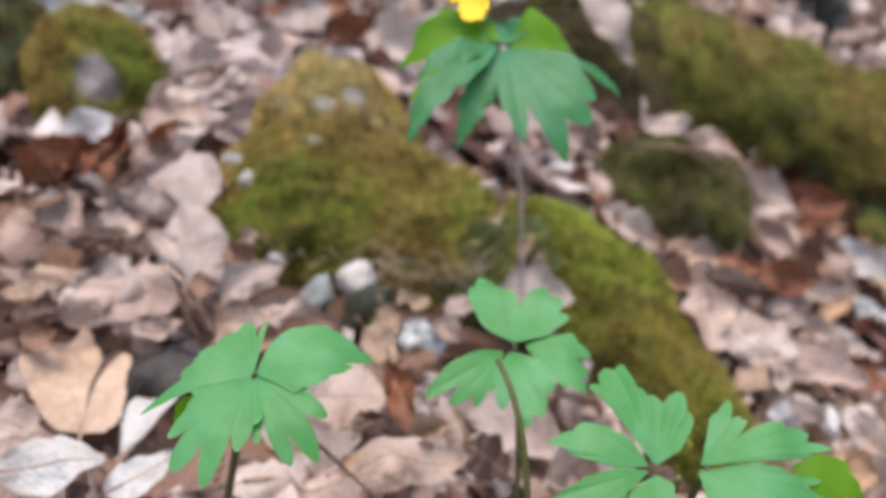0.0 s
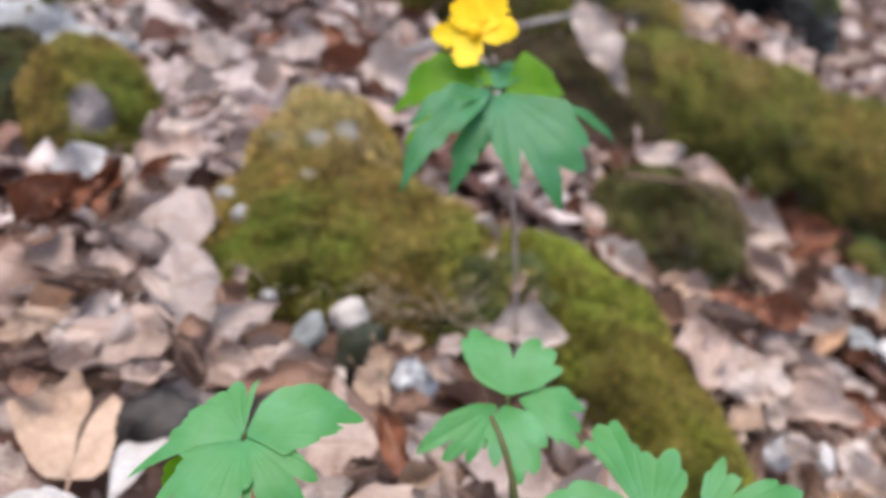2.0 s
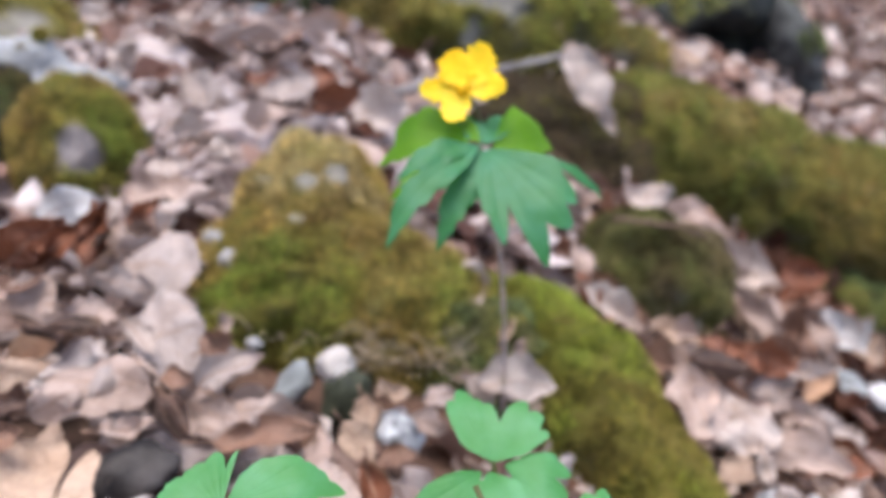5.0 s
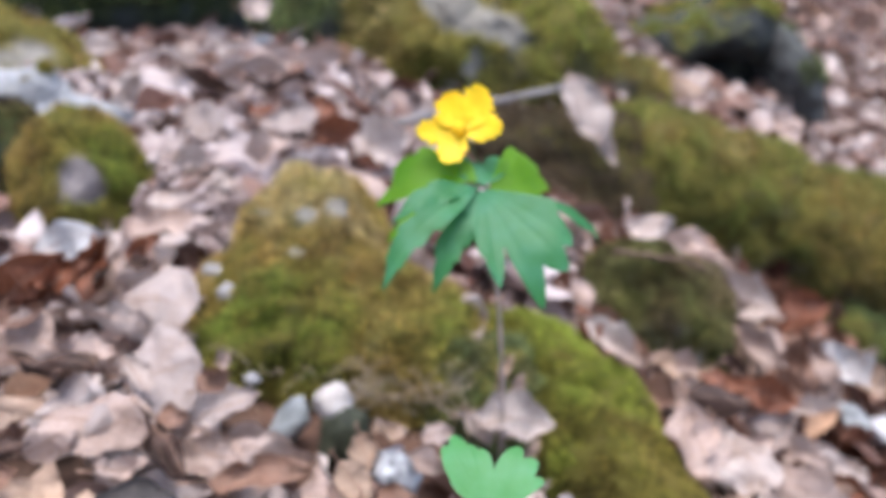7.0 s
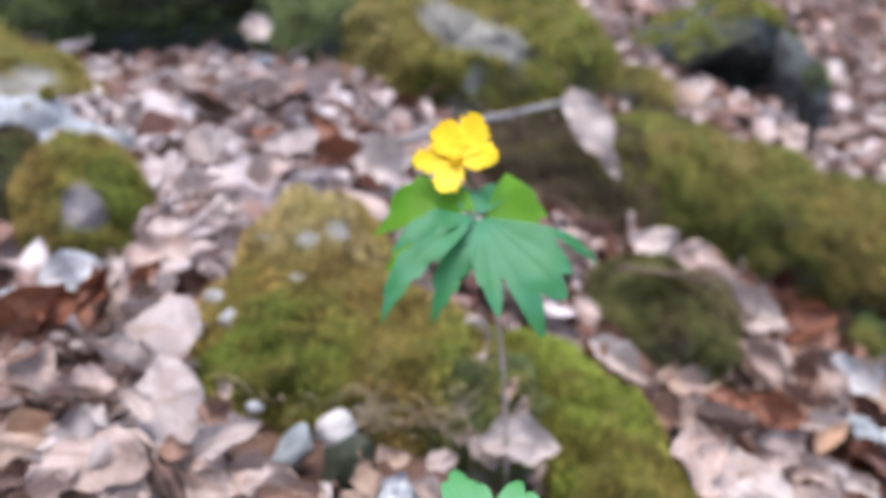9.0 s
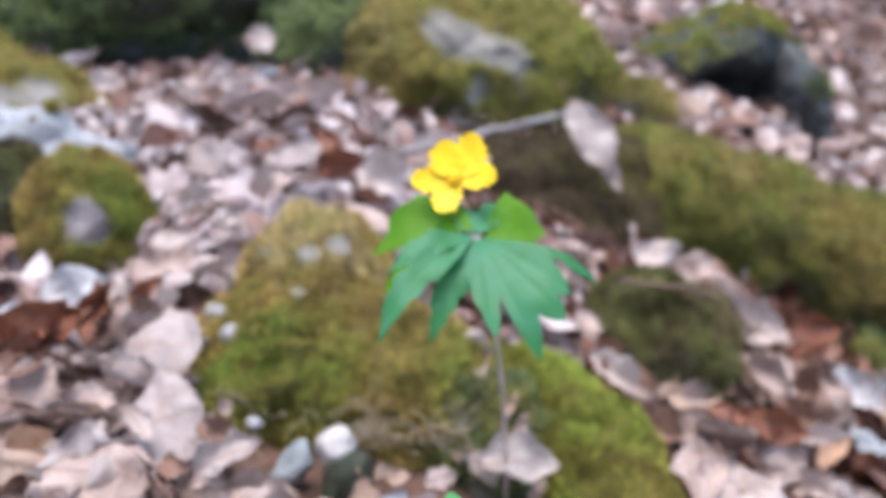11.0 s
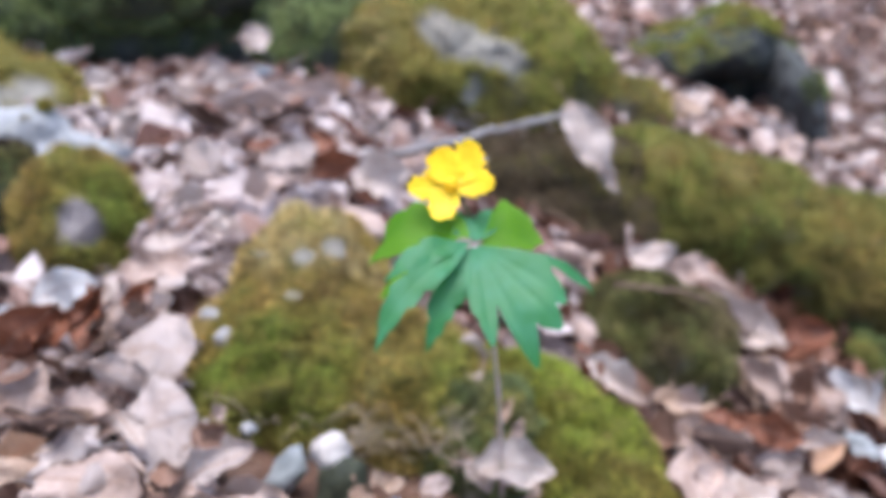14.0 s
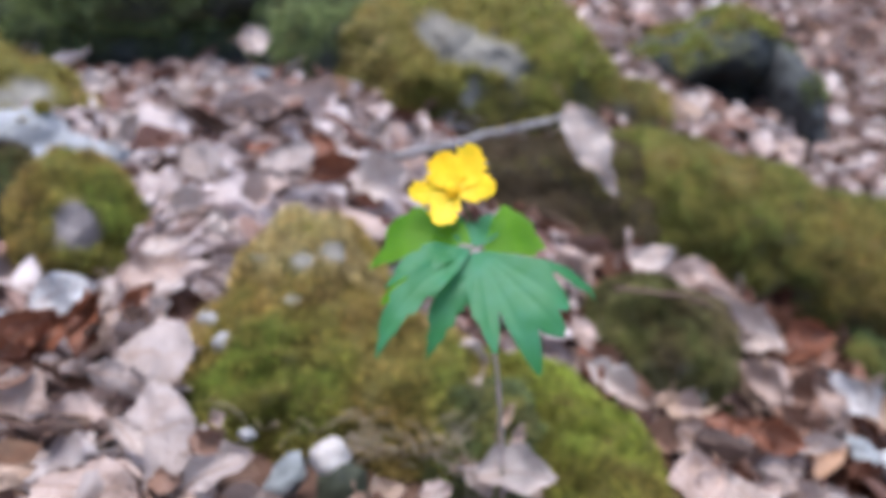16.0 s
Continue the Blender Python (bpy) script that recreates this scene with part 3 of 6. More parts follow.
rock("mossy boulder with a bare pale grey streak",
     [(0.030, 0.925, 0.075, 0.140, 0.115, 0.120, -10, 6), (0.130, 0.950, 0.090, 0.110, 0.100, 0.105, -10, 14), (-0.030, 0.93, 0.07, 0.09, 0.09, 0.10, 0, 0)], 55, cover=1.15, tone=0.6,
     bare=((0.012, 0.850, 0.172, 0.020), (0.040, 0.842, 0.162, 0.022), (0.070, 0.838, 0.152, 0.022), (0.10, 0.840, 0.142, 0.020), (0.060, 0.815, 0.105, 0.012)),
     tones=((0.17, 0.87, 0.15, 0.06, 0.95), (0.03, 0.82, 0.09, 0.05, 0.85), (-0.06, 0.86, 0.14, 0.06, 0.1)), blades=34000, blade=0.007, level=6)
rock("small green mossy stone in leaves", [(0.310, 1.055, 0.040, 0.060, 0.050, 0.045, 0, 20)], 61, mat=STONE_GREY, cover=0.85, tone=0.6, blades=7000, blade=0.006, level=4)
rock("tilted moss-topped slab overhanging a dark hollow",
     [(0.450, 1.330, 0.070, 0.095, 0.100, 0.046, 0, -22), (0.550, 1.340, 0.098, 0.075, 0.100, 0.060, 0, 10)], 64, mat=STONE_SHADED, cover=0.26, tone=0.8,
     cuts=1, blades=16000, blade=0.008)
rock("dark grey upright stone holding up a slab", [(0.662, 1.30, 0.015, 0.042, 0.110, 0.115, 0, -27)], 67, mat=STONE_DARK, moss=MOSS_DARK,
     cover=0.0, blades=2500, blade=0.008)
# Added stone that blocks the hollow and paints its depth dark.
rock("added shade-black stone closing the back of a hollow", [(0.560, 1.38, 0.010, 0.120, 0.060, 0.10, 5, 0)], 71, mat=STONE_SHADED, moss=MOSS_DARK, cover=0.0,
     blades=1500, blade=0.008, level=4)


def in_rock(x, y, grow=0.9):
    inside = np.zeros(len(x), bool)
    for (cx, cy, cz), (a, b, c), (tx, ty, tz) in ROCKS:
        w = radians(tz)
        dx, dy = x - cx, y - cy
        u, v = dx * math.cos(w) + dy * math.sin(w), -dx * math.sin(w) + dy * math.cos(w)
        inside |= (u / (a * grow)) ** 2 + (v / (b * grow)) ** 2 < 1
    return inside


# ---- fallen leaves ----
def leaf_shape(rng, nl, nw, curl=None, fold=None, twist=None, lobes=None, width=None, crumple=1.0):
    """A dry leaf of length 1 along x, with its stalk: grid verts, quads and uv."""
    width = rng.uniform(0.27, 0.36) if width is None else width
    curl = rng.normal(0.5, 0.7) if curl is None else curl
    fold = rng.normal(0.3, 1.1) if fold is None else fold
    twist = rng.normal(0, 0.6) if twist is None else twist
    lobes = (rng.random() < 0.2) if lobes is None else lobes
    skew, ph, ph2 = rng.normal(0, 0.04), rng.uniform(0, 6.28), rng.uniform(0, 6.28)
    wav = rng.uniform(0.02, 0.08)
    waves = [(rng.uniform(1.5, 8), rng.uniform(-3, 3), rng.uniform(0, 6.28), rng.uniform(0.012, 0.04)) for _ in range(4)]
    rag = [(rng.uniform(9, 30), rng.uniform(0, 6.28), rng.uniform(0.01, 0.06)) for _ in range(2)]
    creases = [(rng.uniform(0, 3.14), rng.uniform(-0.25, 0.25), rng.normal(0, 0.26)) for _ in range(3)]
    us = np.concatenate([[-0.2], np.linspace(0.0, 1.0, nl)])
    vs = np.linspace(-1, 1, nw)
    U, V = np.meshgrid(us, vs, indexing="ij")
    prof = np.sin(np.pi * np.clip(U, 0, 1) ** 0.88) ** 0.72
    if lobes:
        prof = prof * (0.78 + 0.25 * np.cos(U * 24))
    for fr, p0, am in rag:
        prof = prof * (1 + crumple * am * np.sin(fr * U + p0 + np.sign(V)))
    half = np.maximum(width * prof, 0.012)
    x, y = U.copy(), V * half + skew * np.sin(U * 3)
    r = np.abs(V) * half
    roll = fold * 1.7 if abs(fold) > 0.02 else 0.04
    y = half * np.sin(roll * V) / abs(roll) * np.sign(roll) + skew * np.sin(U * 3)
    z = half * (1 - np.cos(roll * V)) / roll + wav * np.sin(U * 13 + ph + V) * np.abs(V) ** 1.5 + 0.5 * wav * np.sin(U * 29 + ph2 - 2 * V) * np.abs(V)
    for fu, fv, p0, am in waves:
        z = z + crumple * am * np.sin(fu * U + fv * V * 0.8 + p0) * np.clip(prof, 0, 1)
    for th, at, am in creases:
        d = np.cos(th) * (U - 0.5) + np.sin(th) * V * width - at
        z = z + crumple * am * (np.sqrt(d * d + 0.0006) - 0.1) * np.clip(prof, 0, 1)
    ang = curl * (U - 0.4)
    if abs(curl) > 1e-3:
        x2 = np.sin(ang) / curl - z * np.sin(ang)
        z2 = (1 - np.cos(ang)) / curl + z * np.cos(ang)
        x, z = x2, z2
    else:
        x = x - 0.4
    tw = twist * (U - 0.4)
    y, z = y * np.cos(tw) - z * np.sin(tw), y * np.sin(tw) + z * np.cos(tw)
    verts = np.stack([x.ravel(), y.ravel(), z.ravel()], 1)
    m = len(us)
    i = (np.arange(m - 1)[:, None] * nw + np.arange(nw - 1)[None]).ravel()
    faces = np.stack([i, i + nw, i + nw + 1, i + 1], 1)
    return verts, faces, np.stack([U.ravel(), V.ravel()], 1)


def turns(yaw, pitch, roll):
    """Rotation matrices (n, 3, 3) from arrays of radians."""
    cy, sy, cp, sp, cr, sr = np.cos(yaw), np.sin(yaw), np.cos(pitch), np.sin(pitch), np.cos(roll), np.sin(roll)
    return np.stack([np.stack([cy * cp, cy * sp * sr - sy * cr, cy * sp * cr + sy * sr], -1),
                     np.stack([sy * cp, sy * sp * sr + cy * cr, sy * sp * cr - cy * sr], -1),
                     np.stack([-sp, cp * sr, cp * cr], -1)], 1)


def litter(name, label, x0, x1, y0, y1, count, nl, nw, sizes, lift, seed, tilt=0.4, mat=None, soft=0.06, squash=1.0, drop=0.0):
    rng = np.random.default_rng(seed)
    shapes = [leaf_shape(rng, nl, nw) for _ in range(48)]
    V = np.stack([s[0] for s in shapes])
    V[:, :, 2] *= squash
    F, UV = shapes[0][1], shapes[0][2]
    x, y = rng.uniform(x0, x1, count), rng.uniform(y0, y1, count)
    x, y = x + rng.normal(0, soft, count), y + rng.normal(0, soft * 0.5, count)
    keep = ~in_rock(x, y) & (np.hypot((x + 0.033) / 0.064, (y - 0.258) / 0.028) > 1) & (np.hypot((x + 0.075) / 0.05, (y - 0.294) / 0.022) > 1)
    x, y = x[keep], y[keep]
    n = len(x)
    size = rng.uniform(*sizes, n)
    z = litter_top(x, y) - 0.019 - drop + lift * rng.random(n)
    slope = (litter_top(x + 0.02, y) - litter_top(x - 0.02, y)) / 0.04
    R = turns(rng.uniform(0, 6.2832, n), rng.normal(0, tilt, n), rng.normal(0, tilt, n) + (rng.random(n) < 0.35) * math.pi)
    P = np.einsum("nij,nkj->nki", R, V[rng.integers(0, len(shapes), n)] * size[:, None, None])
    P[:, :, 2] += P[:, :, 0] * slope[:, None]
    P += np.stack([x, y, z], 1)[:, None]
    k = V.shape[1]
    faces = (F[None] + (np.arange(n) * k)[:, None, None]).reshape(-1, 4)
    me = np_mesh(name, P.reshape(-1, 3), faces, np.tile(UV, (n, 1)))
    ob = part(name, me, mat or LITTER)
    return tagged(ob, label, "leaf litter", kind="stuff")


litter("leaf_litter", "bed of dry brown and pinkish fallen beech leaves", -0.75, 0.12, -0.25, 0.42, 2600, 12, 7, (0.030, 0.064), 0.020, 5, 0.58, drop=0.006)
litter("leaf_litter", "matted bed of bleached pinkish grey fallen leaves", -0.75, 0.12, 0.42, 1.0, 3200, 12, 7, (0.036, 0.078), 0.024, 25, 0.30, LITTER_PINK, squash=0.6)
litter("leaf_litter", "bed of dry cream and tan fallen leaves", 0.11, 0.95, -0.25, 0.31, 1900, 12, 7, (0.030, 0.064), 0.022, 35, 0.6, LITTER_CREAM, drop=0.004)
litter("leaf_litter", "bed of dry rust-brown and tan fallen leaves", 0.11, 0.95, 0.31, 1.0, 2500, 12, 7, (0.030, 0.064), 0.021, 15, 0.7, LITTER_RUSTY, drop=0.003)
litter("leaf_litter", "pale dry fallen leaves on the far bank", -1.7, 2.6, 1.0, 3.4, 15000, 6, 3, (0.042, 0.07), 0.03, 6, 0.45, LITTER_FAR, 0.35)
litter("leaf_litter", "scattered dry fallen leaves around the clearing", -4.0, 5.0, -3.5, 5.5, 9000, 4, 3, (0.045, 0.075), 0.03, 7, 0.35)


# ---- plants ----
def blade_mesh(base, tip, width, sag=0.1, up=(0, 0, 1), fold=0.1, teeth=3, depth=0.30, seed=0, nl=44, nw=9, broad=0.5, sharp=0.8, foot=1.3):
    """An ovate leaf segment from base to tip, narrow at its foot, with 'teeth' forward-pointing teeth on each flank of its outer part.
    width and sag (how far its middle bows up along 'up') are parts of its length; sharp: 0.4 for a blunt tip to 1 for a pointed one."""
    rng = random.Random(seed)
    base, tip, up = Vector(base), Vector(tip), Vector(up)
    d = tip - base
    length = d.length
    d.normalize()
    side = d.cross(up).normalized()
    nrm = side.cross(d).normalized()
    marks = {}
    for sgn in (-1, 1):
        # where each tooth ends, and how deep the notch after it goes
        marks[sgn] = [(0.46 + 0.44 * (k + rng.uniform(0.15, 0.85)) / max(teeth, 1), rng.uniform(0.7, 1.3) * depth) for k in range(teeth)]
    lean = rng.uniform(-0.07, 0.07)
    verts, uv = [], []
    for i in range(nl):
        u = i / (nl - 1)
        if u < broad:
            f = math.sin(math.pi / 2 * u / broad) ** foot
        else:
            f = max(0.0, 1 - ((u - broad) / (1 - broad)) ** 1.5) ** sharp
        for k in range(nw):
            v = -1 + 2 * k / (nw - 1)
            cut = 0.0
            for at, deep in marks.get((v > 0) - (v < 0), ()):
                if at <= u < at + 0.16:
                    cut = max(cut, deep * (1 - (u - at) / 0.16) ** 1.2)
            half = max(width * 0.5 * f * (1 - cut * abs(v) ** 1.5), 0.012)
            x = v * half
            y = u
            z = sag * 4 * y * (1 - y) + fold * abs(x) * (1 - 0.4 * y) + 0.02 * math.sin(5 * y + 9 * x + seed) * y + 0.012 * math.sin(17 * y + 14 * abs(x)) * abs(v)
            x += lean * math.sin(math.pi * y) + 0.012 * math.sin(7 * y + seed)
            verts.append(tuple(base + (d * y + side * x + nrm * z) * length))
            uv.append((u, v * 0.8))
    faces = [(i * nw + k, i * nw + k + 1, (i + 1) * nw + k + 1, (i + 1) * nw + k) for i in range(nl - 1) for k in range(nw - 1)]
    return np_mesh("leaflet", np.array(verts), np.array(faces), np.array(uv))


def stem_mesh(a, b, c, r0, r1, n=12):
    v, f = tube(bend(a, b, c, n), [r0 + (r1 - r0) * i / n for i in range(n + 1)])
    return np_mesh("stem", np.array(v), np.array(f))


def lobed_mesh(base, lobes, sag, seed=0, blunt=1.4, rings=12, steps=14, rumple=0.10):
    """A leaf blade fanning out from its base to lobes, given as (tip, how deep the notch after it reaches), each lobe with a sunken vein and fine teeth."""
    base = Vector(base)
    tips = [Vector(p) - base for p, _ in lobes]
    flat = sum((a.cross(b) for a, b in zip(tips, tips[1:])), Vector()).normalized()
    if flat.z - 0.5 * flat.y < 0:
        flat = -flat
    size = max(p.length for p in tips)
    # the tips lie nearly in one slightly twisted plane
    fit = np.linalg.svd(np.array([p[:] for p in tips]))[2][2]
    plane = Vector(fit) if Vector(fit).dot(flat) > 0 else -Vector(fit)
    flat = (plane + flat * 0.2).normalized()
    tips = [p - flat * p.dot(flat) * 0.8 for p in tips]
    rng = random.Random(seed)
    o = Vector((rng.uniform(0, 9), rng.uniform(0, 9), rng.uniform(0, 9)))
    verts, uv = [], []
    spokes = []
    for i, (a, b) in enumerate(zip(tips, tips[1:])):
        for k in range(steps):
            spokes.append((a, b, lobes[i][1], k / steps))
    spokes.append((tips[-2], tips[-1], lobes[-2][1], 1.0))
    for j, (a, b, notch, q) in enumerate(spokes):
        way = (a.normalized() * (1 - q) + b.normalized() * q).normalized()
        deep = (1 - abs(2 * q - 1)) ** blunt
        reach = (a.length * (1 - q) + b.length * q) * (1 - (1 - notch) * deep)
        reach *= 1 - 0.025 * (j * 0.14 % 1.0) + 0.05 * noise.noise(o + way * 4)
        for r in range(rings):
            w = 0.03 + 0.97 * r / (rings - 1)
            side = (0.5 - abs(q - 0.5)) * 2
            d = w * reach / size
            lift = sag * 4 * d * (1 - d) + 0.008 * side * d + rumple * noise.noise(way * d * 2.5 + o) * d
            verts.append(base + way * reach * w + flat * lift * size)
            uv.append((w, 0.3 * side + 0.03))
    n = rings
    faces = [(j * n + r, j * n + r + 1, (j + 1) * n + r + 1, (j + 1) * n + r) for j in range(len(spokes) - 1) for r in range(n - 1)]
    return np_mesh("leaf_blade", np.array([tuple(v) for v in verts]), np.array(faces), np.array(uv))


def anemone(name, label, foot, blades, segments, stems):
    """A plant at foot: blades are lobed leaves (name, base, lobes, sag, material), segments narrow leaflets (name, base, tip, width, sag, up, teeth,
    material), stems (name, a, b, c, r0, r1, material)."""
    plant = tagged(empty(name, foot), label, "plant")
    for k, (nm, base, lobes, sag, mat) in enumerate(blades):
        part(nm, lobed_mesh(base, lobes, sag, k + len(name), 2.0 if mat is GREEN_LIGHT else 1.3), mat, plant)
    for k, (nm, base, tip, width, sag, up, teeth, mat) in enumerate(segments):
        part(nm, blade_mesh(base, tip, width, sag, up, 0.18, teeth, seed=k + 3, sharp=0.62 if mat is GREEN_LIGHT else 0.85, broad=0.55 if mat is GREEN_LIGHT else 0.48, foot=0.9), mat, plant)
    for nm, a, b, c, r0, r1, mat in stems:
        part(nm, stem_mesh(a, b, c, r0, r1), mat, plant)
    return plant


NODE = (0.0138, 0.2169, 0.1946)
FOOT = (0.047, 0.262, 0.03)
flowering = anemone("yellow_anemone", "yellow wood anemone in bloom with drooping toothed green leaves", FOOT, [
    ("leaf_blade", (0.0143, 0.2164, 0.1945), (((0.0104, 0.2058, 0.1842), 0.95), ((0.0125, 0.1969, 0.1774), 0.92), ((0.0203, 0.1863, 0.1687), 0.58), ((0.0359, 0.1809, 0.1656), 0.80), ((0.0442, 0.1906, 0.1748), 0.88), ((0.0458, 0.1989, 0.1811), 0.92), ((0.0372, 0.2110, 0.1922), 1.00)), 0.12, GREEN),
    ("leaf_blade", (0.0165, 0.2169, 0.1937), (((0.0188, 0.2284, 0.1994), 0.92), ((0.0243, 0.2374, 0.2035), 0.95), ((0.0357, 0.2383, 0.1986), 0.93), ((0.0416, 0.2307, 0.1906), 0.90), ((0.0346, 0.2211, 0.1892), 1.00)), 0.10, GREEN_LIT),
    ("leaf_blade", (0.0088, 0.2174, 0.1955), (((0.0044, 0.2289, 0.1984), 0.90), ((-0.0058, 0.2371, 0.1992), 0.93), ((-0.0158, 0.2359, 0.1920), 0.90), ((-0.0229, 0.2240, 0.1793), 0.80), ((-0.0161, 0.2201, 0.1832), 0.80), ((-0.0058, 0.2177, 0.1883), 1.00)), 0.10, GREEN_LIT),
], [
    ("leaflet", (0.0126, 0.2171, 0.1948), (-0.0185, 0.1864, 0.1674), 0.25, 0.14, (0, -0.5, 1), 3, GREEN),
    ("leaflet", (0.0126, 0.2170, 0.1945), (-0.0169, 0.2017, 0.1857), 0.30, 0.10, (0, -0.5, 1), 2, GREEN),
    ("leaflet", (0.0132, 0.2166, 0.1938), (-0.0015, 0.1925, 0.1646), 0.30, 0.10, (0, -0.5, 1), 3, GREEN),
    ("leaflet", (0.0135, 0.2164, 0.1935), (0.0071, 0.2002, 0.1762), 0.50, 0.12, (0, -0.5, 1), 2, GREEN),
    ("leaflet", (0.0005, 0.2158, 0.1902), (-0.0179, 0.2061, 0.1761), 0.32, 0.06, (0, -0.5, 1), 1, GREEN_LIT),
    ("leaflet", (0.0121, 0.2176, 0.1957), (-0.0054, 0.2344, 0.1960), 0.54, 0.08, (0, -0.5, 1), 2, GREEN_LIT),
    ("leaflet", (0.0145, 0.2173, 0.1954), (0.0013, 0.2342, 0.1989), 0.50, 0.05, (0, -0.5, 1), 2, GREEN),
    ("leaflet", (0.0151, 0.2172, 0.1954), (0.0209, 0.2363, 0.2001), 0.54, 0.05, (0, -0.5, 1), 2, GREEN),
    ("leaflet", (0.0360, 0.2140, 0.1935), (0.0585, 0.2119, 0.1795), 0.20, 0.10, (0, -0.5, 1), 1, GREEN),
], [
    ("stem", FOOT, (0.033, 0.240, 0.12), NODE, 0.0011, 0.0009, STEM_BROWN),
    ("flower_stalk", NODE, (0.0128, 0.2283, 0.1999), (0.0060, 0.2314, 0.2103), 0.0008, 0.0007, STEM),
])


def flower(parent, centre, face, radius):
    """Five broad, slightly cupped yellow petals round a tuft of stamens, facing along 'face'."""
    face = Vector(face).normalized()
    a = Vector((0, 0, 1)).cross(face).normalized()
    b = face.cross(a).normalized()
    centre = Vector(centre)
    v, f = tube([centre - face * 0.002, centre - face * 0.0005, centre + face * 0.0008, centre + face * 0.0016], [0.001, 0.0026, 0.0024, 0.0012], 12)
    head = part("flower", np_mesh("flower", np.array(v), np.array(f)), STAMEN, parent, "yellow domed flower centre")
    for k, (deg, reach, wide) in enumerate(((116, 0.98, 1.08), (71, 1.24, 0.90), (7, 1.08, 0.80), (-103, 1.00, 0.88), (-167, 1.10, 0.72))):
        w = radians(deg)
        out = (math.cos(w) * a + math.sin(w) * b)
        me = blade_mesh(centre + out * 0.001 - face * 0.0004 * k, centre + out * radius * reach + face * 0.0025, wide, -0.06, face, 0.16, 3, 0.34, seed=k + 40, broad=0.62, sharp=0.50, foot=0.42)
        part("petal", me, PETAL, head, "glossy bright yellow petal")
    rng = random.Random(9)
    for k in range(18):
        w, q = rng.uniform(0, 6.28), rng.uniform(0.0005, 0.0032)
        out = math.cos(w) * a + math.sin(w) * b
        foot = centre + out * q
        top = foot + face * rng.uniform(0.002, 0.0032) + out * q * 0.6
        v, f = tube([foot, foot.lerp(top, 0.75), foot.lerp(top, 0.78), top], [0.00012, 0.00012, 0.0003, 0.00028], 5)
        part("stamen", np_mesh("stamen", np.array(v), np.array(f)), STAMEN, head)


flower(flowering, (0.0049, 0.2280, 0.2121), (-0.12, -0.75, 0.55), 0.0141)

anemone("young_anemone", "young anemone with a whorl of pale green toothed leaves", (0.026, 0.11, 0.05), [
    ("leaf_blade", (0.0147, 0.1176, 0.1395), (((0.0081, 0.1207, 0.1399), 0.95), ((0.0018, 0.1358, 0.1428), 0.92), ((0.0055, 0.1411, 0.1462), 0.93), ((0.0130, 0.1357, 0.1440), 0.62), ((0.0246, 0.1361, 0.1461), 0.90), ((0.0295, 0.1322, 0.1442), 0.86), ((0.0313, 0.1250, 0.1422), 0.90), ((0.0227, 0.1189, 0.1406), 1.00)), 0.05, GREEN_LIGHT),
    ("leaf_blade", (0.0176, 0.1172, 0.1392), (((0.0242, 0.1200, 0.1407), 0.90), ((0.0317, 0.1216, 0.1403), 0.93), ((0.0372, 0.1170, 0.1373), 0.74), ((0.0354, 0.1102, 0.1355), 0.85), ((0.0341, 0.1032, 0.1334), 0.85), ((0.0279, 0.1044, 0.1348), 0.90), ((0.0208, 0.1117, 0.1362), 1.00)), 0.06, GREEN_LIGHT),
    ("leaf_blade", (0.0118, 0.1158, 0.1380), (((0.0059, 0.1151, 0.1381), 0.92), ((-0.0030, 0.1115, 0.1369), 0.95), ((-0.0113, 0.1025, 0.1305), 0.66), ((-0.0033, 0.1012, 0.1294), 0.80), ((0.0036, 0.1014, 0.1287), 0.80), ((0.0079, 0.1049, 0.1311), 1.00)), 0.10, GREEN_LIGHT),
    ("leaf_blade", (0.0134, 0.1157, 0.1381), (((0.0078, 0.1079, 0.1341), 0.85), ((0.0100, 0.0995, 0.1301), 0.72), ((0.0165, 0.0938, 0.1294), 0.88), ((0.0221, 0.0970, 0.1315), 0.85), ((0.0252, 0.1037, 0.1352), 0.90), ((0.0207, 0.1125, 0.1375), 1.00)), 0.10, GREEN_LIGHT),
], [
], [("stem", (0.020, 0.066, 0.045), (0.0172, 0.080, 0.117), (0.0079, 0.1021, 0.1459), 0.0011, 0.0008, STEM),
    ("leaf_stalk", (0.020, 0.066, 0.045), (0.019, 0.106, 0.105), (0.0147, 0.1176, 0.1395), 0.0009, 0.0007, STEM)])

